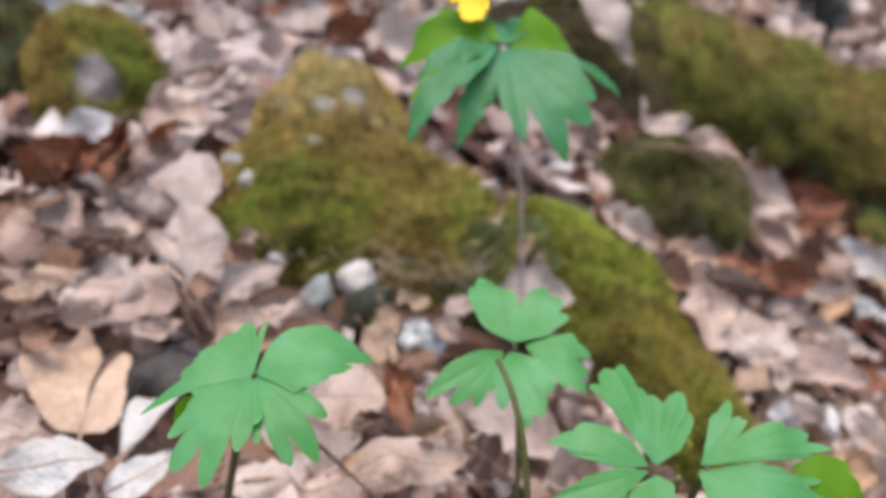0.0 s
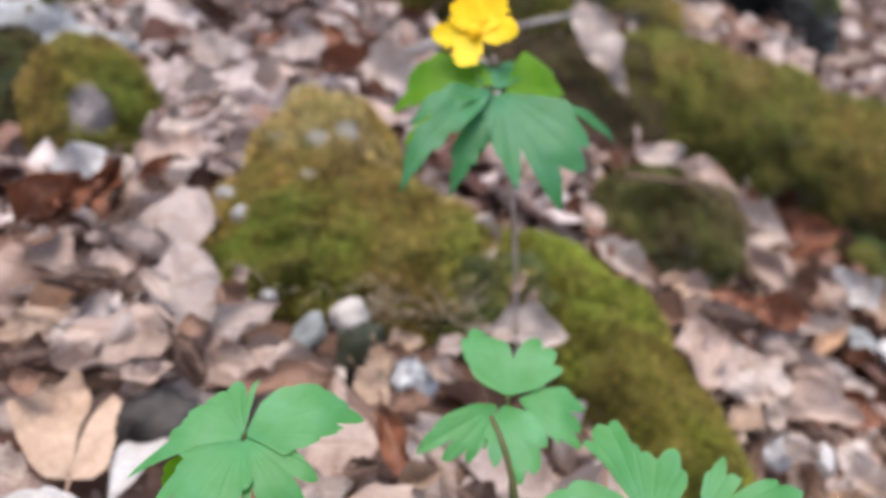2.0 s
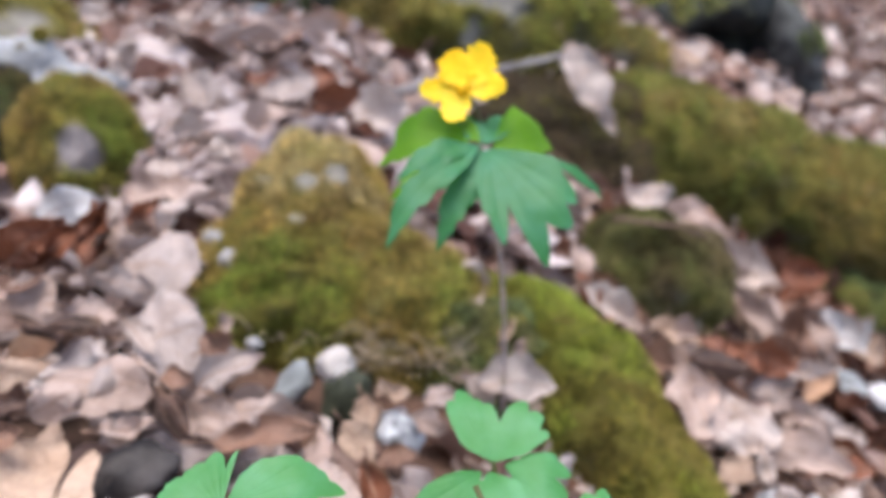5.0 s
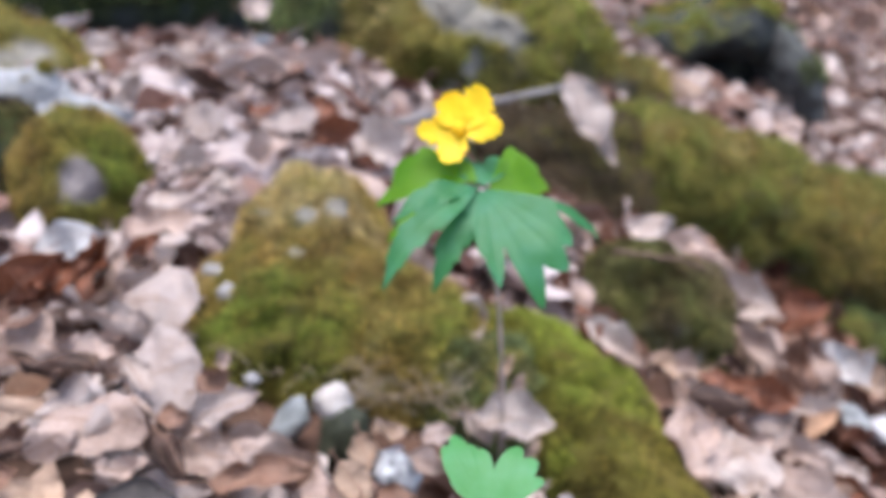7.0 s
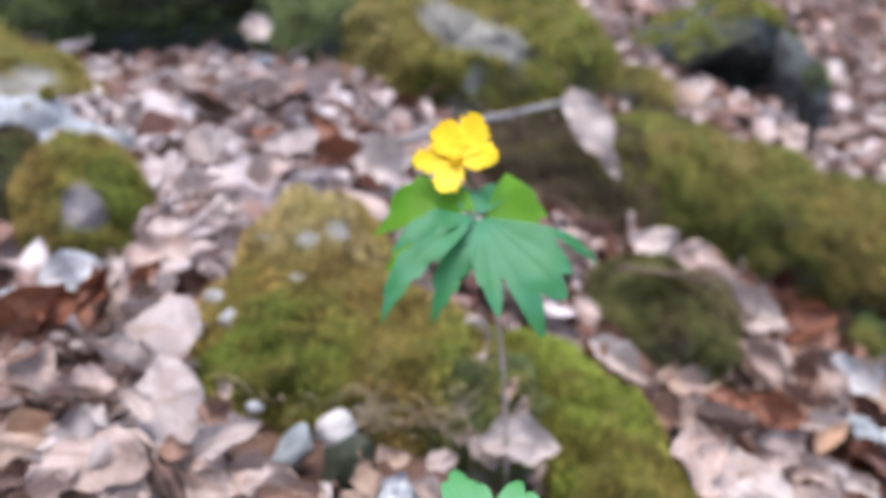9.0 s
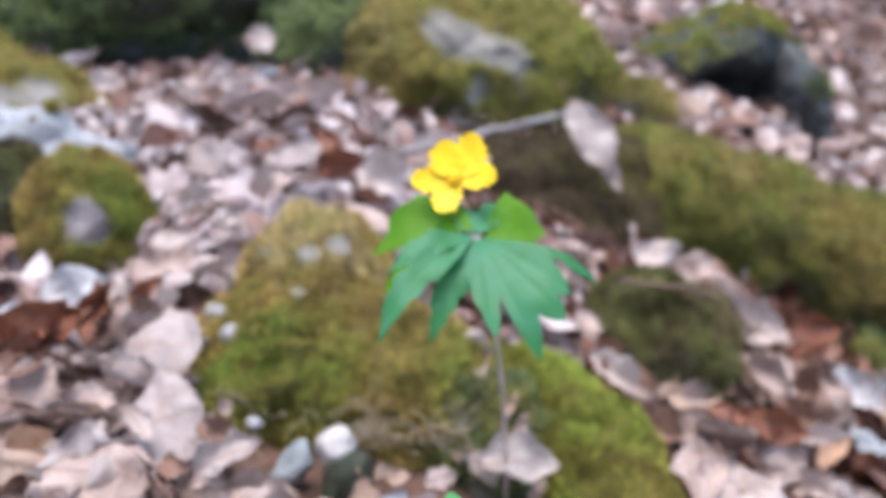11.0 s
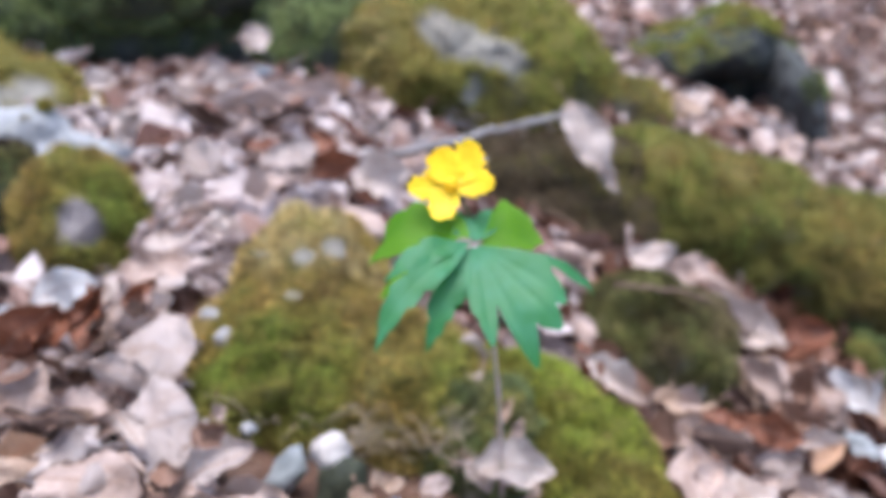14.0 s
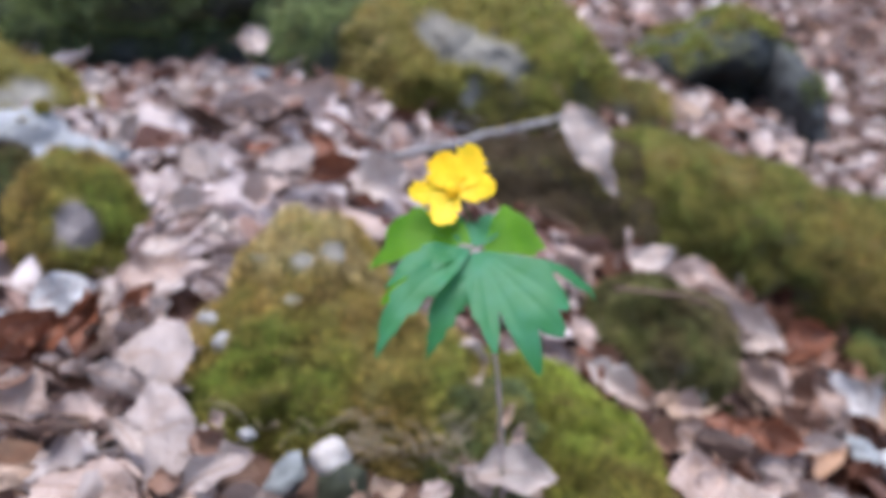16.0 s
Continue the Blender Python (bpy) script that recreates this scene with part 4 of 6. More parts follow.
LEFT = (-0.052, 0.085, 0.152)
anemone("young_anemone", "young anemone with spreading drooping pale green leaves", (-0.05, 0.1, 0.05), [
    ("leaf_blade", (-0.0512, 0.0843, 0.1525), (((-0.0489, 0.0921, 0.1533), 0.98), ((-0.0450, 0.0959, 0.1545), 0.98), ((-0.0370, 0.0976, 0.1546), 0.98), ((-0.0305, 0.0951, 0.1550), 0.97), ((-0.0237, 0.0905, 0.1541), 0.84), ((-0.0297, 0.0865, 0.1524), 0.94), ((-0.0355, 0.0815, 0.1509), 0.95), ((-0.0420, 0.0795, 0.1486), 1.00)), 0.10, GREEN_LIGHT),
    ("leaf_blade", (-0.0516, 0.0846, 0.1521), (((-0.0486, 0.0984, 0.1543), 0.66), ((-0.0541, 0.0988, 0.1543), 0.92), ((-0.0602, 0.0950, 0.1529), 0.95), ((-0.0647, 0.0915, 0.1521), 0.97), ((-0.0661, 0.0880, 0.1499), 0.80), ((-0.0768, 0.0794, 0.1417), 0.84), ((-0.0647, 0.0813, 0.1466), 0.97), ((-0.0559, 0.0792, 0.1481), 1.00)), 0.08, GREEN_LIGHT),
    ("leaf_blade", (-0.0514, 0.0845, 0.1516), (((-0.0434, 0.0849, 0.1517), 0.93), ((-0.0377, 0.0806, 0.1491), 0.97), ((-0.0334, 0.0766, 0.1467), 0.66), ((-0.0345, 0.0669, 0.1439), 0.70), ((-0.0405, 0.0645, 0.1429), 0.62), ((-0.0492, 0.0703, 0.1437), 1.00)), 0.13, GREEN_LIGHT),
    ("leaf_blade", (-0.0513, 0.0841, 0.1516), (((-0.0465, 0.0738, 0.1481), 0.90), ((-0.0505, 0.0670, 0.1439), 0.66), ((-0.0576, 0.0605, 0.1397), 0.68), ((-0.0672, 0.0640, 0.1404), 0.74), ((-0.0679, 0.0722, 0.1424), 0.90), ((-0.0625, 0.0801, 0.1468), 0.97), ((-0.0584, 0.0823, 0.1491), 1.00)), 0.15, GREEN_LIGHT),
], [
    ("leaflet", (-0.0638, 0.0829, 0.1469), (-0.0708, 0.0830, 0.1343), 0.45, 0.02, (0, -0.5, 1), 1, GREEN_LIT),
], [("stem", (-0.072, 0.12, 0.05), (-0.063, 0.1, 0.1), LEFT, 0.0013, 0.001, STEM),
    ("runner", (-0.0377, 0.0898, 0.1256), (-0.0315, 0.1076, 0.0976), (-0.0180, 0.1200, 0.0660), 0.0006, 0.0005, STALK)])

RIGHT = (0.054, 0.080, 0.129)
anemone("young_anemone", "low young anemone with broad pale green lobed leaves", (0.06, 0.09, 0.04), [
    ("leaf_blade", (0.0480, 0.0817, 0.1306), (((0.0417, 0.0901, 0.1341), 0.85), ((0.0325, 0.0990, 0.1399), 0.90), ((0.0368, 0.1057, 0.1418), 0.95), ((0.0422, 0.1081, 0.1425), 0.86), ((0.0481, 0.0990, 0.1380), 0.86), ((0.0574, 0.1000, 0.1389), 0.93), ((0.0597, 0.0937, 0.1344), 0.90), ((0.0546, 0.0856, 0.1321), 1.00)), 0.06, GREEN_LIGHT),
    ("leaf_blade", (0.0466, 0.0817, 0.1305), (((0.0426, 0.0865, 0.1341), 0.92), ((0.0319, 0.0923, 0.1345), 0.93), ((0.0207, 0.0886, 0.1308), 0.86), ((0.0270, 0.0852, 0.1298), 0.90), ((0.0381, 0.0817, 0.1293), 1.00)), 0.07, GREEN_LIGHT),
    ("leaf_blade", (0.0463, 0.0805, 0.1303), (((0.0387, 0.0808, 0.1299), 0.90), ((0.0303, 0.0786, 0.1292), 0.92), ((0.0205, 0.0739, 0.1258), 0.82), ((0.0253, 0.0689, 0.1241), 0.85), ((0.0352, 0.0714, 0.1256), 1.00)), 0.07, GREEN_LIGHT),
    ("leaf_blade", (0.0478, 0.0800, 0.1297), (((0.0397, 0.0751, 0.1283), 0.80), ((0.0391, 0.0682, 0.1246), 0.75), ((0.0454, 0.0663, 0.1242), 0.75), ((0.0506, 0.0707, 0.1283), 0.85), ((0.0514, 0.0773, 0.1296), 1.00)), 0.06, GREEN_LIGHT),
], [
], [("stem", (0.06, 0.09, 0.03), (0.056, 0.086, 0.09), RIGHT, 0.0013, 0.001, STEM)])

FAR_R = (0.060, 0.081, 0.130)
anemone("young_anemone", "young anemone with overlapping bright green lobed leaves", (0.075, 0.095, 0.035), [
    ("leaf_blade", (0.0597, 0.0821, 0.1308), (((0.0629, 0.0854, 0.1328), 0.90), ((0.0639, 0.0936, 0.1348), 0.92), ((0.0701, 0.0984, 0.1378), 0.85), ((0.0728, 0.0932, 0.1353), 0.62), ((0.0815, 0.0922, 0.1367), 0.90), ((0.0887, 0.0904, 0.1365), 0.88), ((0.0951, 0.0859, 0.1357), 0.82), ((0.0892, 0.0839, 0.1335), 0.60), ((0.0831, 0.0824, 0.1322), 1.00)), 0.07, GREEN_LIGHT),
    ("leaf_blade", (0.0588, 0.0807, 0.1303), (((0.0721, 0.0813, 0.1329), 0.92), ((0.0810, 0.0800, 0.1319), 0.75), ((0.0888, 0.0781, 0.1316), 0.85), ((0.0885, 0.0725, 0.1302), 0.80), ((0.0795, 0.0707, 0.1278), 0.80), ((0.0685, 0.0716, 0.1281), 0.80), ((0.0588, 0.0726, 0.1285), 1.00)), 0.08, GREEN_LIGHT),
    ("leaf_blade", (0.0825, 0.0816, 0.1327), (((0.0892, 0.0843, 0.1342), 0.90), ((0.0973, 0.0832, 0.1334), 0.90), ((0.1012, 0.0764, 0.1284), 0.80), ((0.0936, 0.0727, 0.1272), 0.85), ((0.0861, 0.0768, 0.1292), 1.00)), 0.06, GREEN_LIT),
], [
], [("stem", (0.075, 0.095, 0.03), (0.066, 0.09, 0.09), FAR_R, 0.0013, 0.001, STEM)])


# ---- single fallen leaves ----
WHITE, CREAM, PINK = (0.49, 0.475, 0.465), (0.47, 0.39, 0.345), (0.415, 0.315, 0.268)
MAUVE, TAN, ORANGE = (0.355, 0.29, 0.262), (0.365, 0.26, 0.19), (0.45, 0.285, 0.18)
PEACH = (0.50, 0.36, 0.265)
# DARK leaves paint the shade of gaps in the litter.
BROWN, RUST, DARK = (0.22, 0.125, 0.085), (0.20, 0.075, 0.038), (0.06, 0.032, 0.022)
TONE_WORDS = {PEACH: "pale orange", WHITE: "bleached white", CREAM: "pale cream", PINK: "pinkish beige", MAUVE: "flat greyish brown", TAN: "tan", ORANGE: "orange-brown",
              BROWN: "dark brown", RUST: "rust-red", DARK: "blackish brown gap-shading"}
leaf_rng = np.random.default_rng(77)


def fallen_leaf(a, b, width, facing, tone, curl, fold):
    """A dry leaf from its stalk end a to its tip b; width as part of the length, facing: the way that its upper side looks."""
    a, b = Vector(a), Vector(b)
    along = b - a
    size = along.length
    x = along.normalized()
    y = Vector(facing).cross(x).normalized()
    z = x.cross(y)
    v, f, uv = leaf_shape(leaf_rng, 18, 11, curl, fold, leaf_rng.normal(0, 0.5), False, width * 0.62, 0.8 if curl < 0.28 else 1.9)
    ob = part("fallen_leaf", np_mesh("fallen_leaf", v * size, f, uv), DEADLEAF)
    o = a + 0.4 * along
    ob.matrix_basis = Matrix(((x.x, y.x, z.x, o.x), (x.y, y.y, z.y, o.y), (x.z, y.z, z.z, o.z), (0, 0, 0, 1)))
    k = leaf_rng.uniform(0.88, 1.1)
    ob.color = (tone[0] * k, tone[1] * k, tone[2] * k, 1)
    # stalk and raised midrib follow the middle row of the blade
    row = [Vector(v[i * 11 + 5]) * size for i in range(19)]
    for name, line, r in (("stalk", [row[0] + (row[0] - row[1]) * 0.3, row[0], row[1]], 0.00055), ("midrib", row[1:18], 0.00035)):
        tv, tf = tube(line, [r * (1.1 - 0.6 * i / len(line)) for i in range(len(line))], 6)
        rib = part(name, np_mesh(name, np.array(tv), np.array(tf)), STALK)
        rib.parent = ob
    shape = "tightly curled" if curl > 0.85 else "curling" if curl > 0.45 else "nearly flat"
    return tagged(ob, f"{TONE_WORDS[tone]} {shape} dry leaf lying on the litter", "leaf", "single fallen leaves")


def broad_leaf(base, lobes, sag, tone, rumple, label):
    """A broad dead leaf fanning out from its stalk end, with uneven, partly torn margins."""
    ob = part("fallen_leaf", lobed_mesh(base, lobes, sag, len(label), 1.0, rumple=rumple), DEADLEAF)
    ob.color = (*tone, 1)
    away = (Vector(base) - Vector(lobes[len(lobes) // 2][0])).normalized()
    tv, tf = tube([Vector(base) - away * 0.002, Vector(base) + away * 0.004, Vector(base) + away * 0.008 - Vector((0, 0, 0.002))], [0.0007, 0.0006, 0.0005], 6)
    part("stalk", np_mesh("stalk", np.array(tv), np.array(tf)), STALK).parent = ob
    return tagged(ob, label, "leaf", "single fallen leaves")


fallen_leaf((-0.2010, 0.2890, 0.0890), (-0.1700, 0.3020, 0.1130), 0.62, (0.34, -0.65, 0.57), RUST, 0.90, 0.70)
fallen_leaf((-0.2035, 0.3352, 0.0901), (-0.1728, 0.3477, 0.1007), 0.47, (0.26, -0.56, 0.62), WHITE, 0.30, 0.20)
fallen_leaf((-0.2202, 0.3229, 0.0836), (-0.2100, 0.3312, 0.0886), 0.88, (0.26, -0.46, 0.69), WHITE, 0.50, 0.30)
fallen_leaf((-0.1913, 0.2802, 0.0960), (-0.1709, 0.2918, 0.1122), 0.64, (0.34, -0.65, 0.57), RUST, 1.00, 0.70)
fallen_leaf((-0.1782, 0.2868, 0.0988), (-0.1578, 0.2961, 0.1100), 0.60, (0.30, -0.63, 0.60), RUST, 0.70, 0.60)
fallen_leaf((-0.1935, 0.2890, 0.0829), (-0.1789, 0.2925, 0.0856), 0.71, (0.24, -0.45, 0.71), DARK, 0.90, 0.60)
fallen_leaf((-0.1685, 0.2984, 0.0976), (-0.1560, 0.3122, 0.1188), 0.45, (0.32, -0.72, 0.53), RUST, 1.00, 0.80)
fallen_leaf((-0.1632, 0.3111, 0.0868), (-0.1548, 0.3244, 0.1011), 0.59, (0.27, -0.64, 0.60), PINK, 0.80, 0.60)
fallen_leaf((-0.1798, 0.3563, 0.0870), (-0.1656, 0.3584, 0.0892), 1.08, (0.23, -0.57, 0.63), CREAM, 0.60, 0.50)
fallen_leaf((-0.1565, 0.3326, 0.0937), (-0.1382, 0.3420, 0.1043), 0.41, (0.24, -0.66, 0.58), RUST, 1.20, 0.70)
fallen_leaf((-0.1544, 0.3286, 0.0893), (-0.1413, 0.3338, 0.0926), 0.70, (0.18, -0.49, 0.70), DARK, 0.70, 0.50)
fallen_leaf((-0.1395, 0.3305, 0.0912), (-0.1282, 0.3363, 0.0979), 0.87, (0.22, -0.66, 0.59), CREAM, 0.80, 0.60)
fallen_leaf((-0.1469, 0.2994, 0.0903), (-0.1086, 0.2984, 0.0908), 1.02, (0.10, -0.28, 0.84), MAUVE, 0.20, 0.10)
fallen_leaf((-0.1252, 0.2405, 0.0854), (-0.0953, 0.2503, 0.0894), 1.24, (0.10, -0.30, 0.84), MAUVE, 0.25, 0.15)
fallen_leaf((-0.1261, 0.2381, 0.0970), (-0.1108, 0.2237, 0.0884), 0.45, (0.18, -0.44, 0.77), CREAM, 0.50, 0.60)
fallen_leaf((-0.1871, 0.2619, 0.0866), (-0.1603, 0.2676, 0.0912), 0.68, (0.24, -0.44, 0.73), PINK, 0.60, 0.40)
fallen_leaf((-0.1620, 0.2567, 0.0910), (-0.1517, 0.2609, 0.0940), 0.95, (0.22, -0.45, 0.73), DARK, 0.80, 0.50)
fallen_leaf((-0.1580, 0.2516, 0.0908), (-0.1312, 0.2475, 0.0895), 0.52, (0.21, -0.44, 0.75), PINK, 0.50, 0.50)
fallen_leaf((-0.1488, 0.2350, 0.0914), (-0.1347, 0.2392, 0.0948), 0.37, (0.21, -0.44, 0.75), TAN, 0.40, 0.40)
fallen_leaf((-0.1534, 0.2791, 0.0921), (-0.1238, 0.2743, 0.0909), 0.31, (0.16, -0.39, 0.77), MAUVE, 0.50, 0.50)
fallen_leaf((-0.1764, 0.2442, 0.0914), (-0.1361, 0.2350, 0.0884), 0.14, (0.19, -0.36, 0.79), DARK, 0.50, 0.40)
fallen_leaf((-0.1655, 0.2169, 0.0854), (-0.1484, 0.2255, 0.0919), 0.61, (0.24, -0.41, 0.76), ORANGE, 0.70, 0.50)
fallen_leaf((-0.1487, 0.2102, 0.0847), (-0.1033, 0.2096, 0.0860), 0.51, (0.16, -0.35, 0.82), PINK, 0.50, 0.30)
fallen_leaf((-0.1163, 0.2121, 0.0876), (-0.1065, 0.2161, 0.0908), 0.96, (0.17, -0.43, 0.79), DARK, 0.80, 0.60)
fallen_leaf((-0.1054, 0.2112, 0.0852), (-0.0915, 0.2148, 0.0894), 0.72, (0.17, -0.50, 0.76), BROWN, 0.90, 0.60)
fallen_leaf((-0.0942, 0.2352, 0.0841), (-0.0826, 0.2415, 0.0922), 0.80, (0.17, -0.60, 0.70), BROWN, 0.80, 0.60)
fallen_leaf((-0.0919, 0.2145, 0.0810), (-0.0646, 0.2250, 0.0919), 0.40, (0.13, -0.51, 0.76), MAUVE, 0.60, 0.60)
fallen_leaf((-0.0900, 0.2520, 0.0867), (-0.0831, 0.2544, 0.0899), 1.06, (0.16, -0.62, 0.68), PINK, 0.90, 0.60)
fallen_leaf((0.1051, 0.3616, 0.0587), (0.1377, 0.3378, 0.0423), 0.33, (-0.20, -0.55, 0.68), CREAM, 0.30, 0.40)
fallen_leaf((0.1042, 0.3762, 0.0605), (0.1141, 0.3538, 0.0443), 0.30, (-0.18, -0.57, 0.67), RUST, 0.60, 0.50)
fallen_leaf((0.1085, 0.4200, 0.0563), (0.1202, 0.4022, 0.0395), 0.55, (-0.20, -0.67, 0.59), PINK, 0.80, 0.60)
fallen_leaf((0.1116, 0.5119, 0.0612), (0.1394, 0.4997, 0.0521), 0.69, (-0.19, -0.70, 0.53), PINK, 0.80, 0.60)
fallen_leaf((0.0285, 0.2542, 0.0620), (0.0681, 0.2524, 0.0625), 0.53, (-0.08, -0.37, 0.82), CREAM, 0.50, 0.60)
fallen_leaf((-0.0190, 0.2279, 0.0708), (-0.0024, 0.2311, 0.0737), 0.56, (-0.01, -0.44, 0.80), TAN, 0.70, 0.60)
fallen_leaf((0.0029, 0.2318, 0.0677), (0.0176, 0.2355, 0.0709), 0.70, (-0.04, -0.44, 0.80), PINK, 0.70, 0.60)
fallen_leaf((0.0441, 0.2865, 0.0619), (0.0525, 0.2960, 0.0728), 0.41, (-0.12, -0.63, 0.67), TAN, 0.80, 0.60)
fallen_leaf((0.0496, 0.2743, 0.0598), (0.0570, 0.2830, 0.0700), 0.40, (-0.14, -0.62, 0.69), PINK, 0.80, 0.60)
fallen_leaf((0.0426, 0.2677, 0.0545), (0.0507, 0.2729, 0.0610), 0.62, (-0.12, -0.61, 0.71), BROWN, 0.80, 0.60)
fallen_leaf((0.0285, 0.3498, 0.0768), (0.0394, 0.3286, 0.0557), 0.52, (-0.09, -0.66, 0.64), CREAM, 0.60, 0.60)
fallen_leaf((0.1777, 0.5739, 0.0218), (0.2357, 0.5888, 0.0318), 0.39, (-0.20, -0.56, 0.61), CREAM, 0.50, 0.50)
fallen_leaf((0.2457, 0.6167, 0.0075), (0.2915, 0.5916, -0.0024), 0.43, (-0.22, -0.50, 0.64), PINK, 0.50, 0.50)
fallen_leaf((0.2691, 0.5776, -0.0022), (0.3233, 0.5461, -0.0209), 0.31, (-0.29, -0.56, 0.60), CREAM, 0.30, 0.50)
fallen_leaf((0.2821, 0.5295, -0.0123), (0.3228, 0.5164, -0.0194), 0.62, (-0.31, -0.54, 0.62), CREAM, 0.60, 0.50)
fallen_leaf((0.2344, 0.4365, 0.0175), (0.2699, 0.3999, -0.0083), 0.32, (-0.31, -0.52, 0.65), PINK, 0.70, 0.70)
fallen_leaf((0.2608, 0.4581, 0.0009), (0.2876, 0.4433, -0.0086), 0.53, (-0.32, -0.52, 0.64), PINK, 0.90, 0.60)
fallen_leaf((0.2953, 0.4759, -0.0195), (0.3280, 0.4713, -0.0218), 0.62, (-0.38, -0.59, 0.58), BROWN, 1.00, 0.70)
fallen_leaf((0.3366, 0.5320, -0.0436), (0.3710, 0.5497, -0.0200), 0.59, (-0.41, -0.64, 0.53), RUST, 1.00, 0.70)
fallen_leaf((0.2431, 0.4400, -0.0090), (0.2707, 0.4546, 0.0078), 0.47, (-0.35, -0.61, 0.59), TAN, 0.90, 0.60)
fallen_leaf((0.2006, 0.3784, 0.0188), (0.2247, 0.3747, 0.0177), 0.60, (-0.25, -0.44, 0.72), DARK, 0.80, 0.60)
fallen_leaf((0.1570, 0.3129, 0.0449), (0.1899, 0.3042, 0.0410), 0.44, (-0.24, -0.43, 0.74), DARK, 0.60, 0.50)
fallen_leaf((0.1941, 0.3368, 0.0363), (0.2331, 0.3269, 0.0286), 0.49, (-0.36, -0.57, 0.63), RUST, 0.90, 0.70)
fallen_leaf((0.1661, 0.3287, 0.0465), (0.1970, 0.3219, 0.0416), 0.38, (-0.33, -0.59, 0.64), RUST, 0.90, 0.70)
fallen_leaf((0.2469, 0.3982, 0.0069), (0.2760, 0.3850, -0.0049), 0.56, (-0.38, -0.57, 0.62), BROWN, 1.00, 0.70)
fallen_leaf((0.1520, 0.3635, 0.0346), (0.1663, 0.3551, 0.0290), 0.87, (-0.24, -0.54, 0.68), TAN, 0.70, 0.50)
fallen_leaf((0.1673, 0.3739, 0.0281), (0.1867, 0.3659, 0.0229), 0.66, (-0.26, -0.53, 0.68), PINK, 0.70, 0.60)
fallen_leaf((0.1329, 0.3229, 0.0395), (0.1536, 0.3155, 0.0347), 0.79, (-0.24, -0.52, 0.70), BROWN, 0.80, 0.60)
fallen_leaf((0.1431, 0.3455, 0.0365), (0.1548, 0.3404, 0.0340), 0.77, (-0.20, -0.46, 0.73), DARK, 0.60, 0.40)
fallen_leaf((0.1588, 0.3383, 0.0330), (0.1731, 0.3280, 0.0255), 0.94, (-0.26, -0.52, 0.70), PINK, 0.70, 0.50)
fallen_leaf((0.3550, 0.5021, -0.0292), (0.3795, 0.4673, -0.0541), 0.60, (-0.37, -0.49, 0.64), WHITE, 0.90, 0.60)
fallen_leaf((0.3241, 0.4733, -0.0116), (0.3381, 0.4425, -0.0427), 0.32, (-0.40, -0.57, 0.59), PINK, 0.60, 0.60)
fallen_leaf((0.3941, 0.5110, -0.0444), (0.4108, 0.4841, -0.0712), 0.55, (-0.44, -0.55, 0.58), TAN, 0.70, 0.50)
fallen_leaf((0.2586, 0.3742, -0.0056), (0.2887, 0.3771, -0.0015), 0.34, (-0.34, -0.48, 0.67), CREAM, 0.70, 0.60)
fallen_leaf((0.2013, 0.3218, 0.0157), (0.2344, 0.3232, 0.0181), 0.38, (-0.27, -0.41, 0.74), MAUVE, 0.70, 0.60)
fallen_leaf((0.2608, 0.3488, -0.0126), (0.2871, 0.3652, 0.0024), 0.42, (-0.35, -0.47, 0.68), ORANGE, 0.80, 0.60)
fallen_leaf((0.1420, 0.6940, 0.1325), (0.1790, 0.6600, 0.0720), 0.42, (-0.15, -0.75, 0.40), CREAM, 0.30, 0.35)
fallen_leaf((0.1730, 0.6680, 0.0850), (0.1930, 0.6450, 0.0600), 0.36, (-0.22, -0.73, 0.44), CREAM, 0.60, 0.70)
fallen_leaf((-0.0471, 0.5257, 0.0913), (-0.0073, 0.5457, 0.1039), 0.71, (0.01, -0.66, 0.54), CREAM, 0.50, 0.40)
fallen_leaf((-0.0661, 0.6124, 0.1178), (-0.0674, 0.5812, 0.0948), 0.48, (0.06, -0.76, 0.44), CREAM, 0.80, 0.60)
fallen_leaf((-0.0456, 0.6386, 0.1015), (-0.0240, 0.6510, 0.1114), 0.75, (0.02, -0.77, 0.43), CREAM, 0.70, 0.50)
fallen_leaf((-0.1688, 0.6508, 0.1119), (-0.0702, 0.6854, 0.1249), 0.15, (0.09, -0.57, 0.56), PINK, 0.30, 0.50)
fallen_leaf((-0.2116, 0.6294, 0.1155), (-0.1473, 0.6048, 0.1087), 0.15, (0.14, -0.56, 0.57), DARK, 0.40, 0.40)
fallen_leaf((-0.1513, 0.6128, 0.1080), (-0.0845, 0.6292, 0.1151), 0.15, (0.09, -0.57, 0.57), DARK, 0.40, 0.40)
fallen_leaf((-0.0834, 0.5429, 0.0975), (-0.0422, 0.5534, 0.1080), 0.44, (0.06, -0.75, 0.47), RUST, 0.80, 0.60)
fallen_leaf((-0.0828, 0.5920, 0.1163), (-0.0703, 0.5638, 0.0958), 0.54, (0.08, -0.76, 0.45), RUST, 0.80, 0.60)
fallen_leaf((-0.1712, 0.7116, 0.1172), (-0.1150, 0.7105, 0.1185), 0.25, (0.12, -0.67, 0.47), RUST, 0.60, 0.50)
fallen_leaf((-0.1224, 0.5437, 0.0990), (-0.0791, 0.5688, 0.1096), 0.54, (0.08, -0.56, 0.60), MAUVE, 0.60, 0.40)
fallen_leaf((-0.1256, 0.4957, 0.0986), (-0.0921, 0.5041, 0.1031), 0.56, (0.10, -0.55, 0.62), PINK, 0.60, 0.50)
fallen_leaf((-0.0558, 0.4924, 0.0971), (-0.0163, 0.4628, 0.0856), 0.35, (0.02, -0.55, 0.64), PINK, 0.50, 0.50)
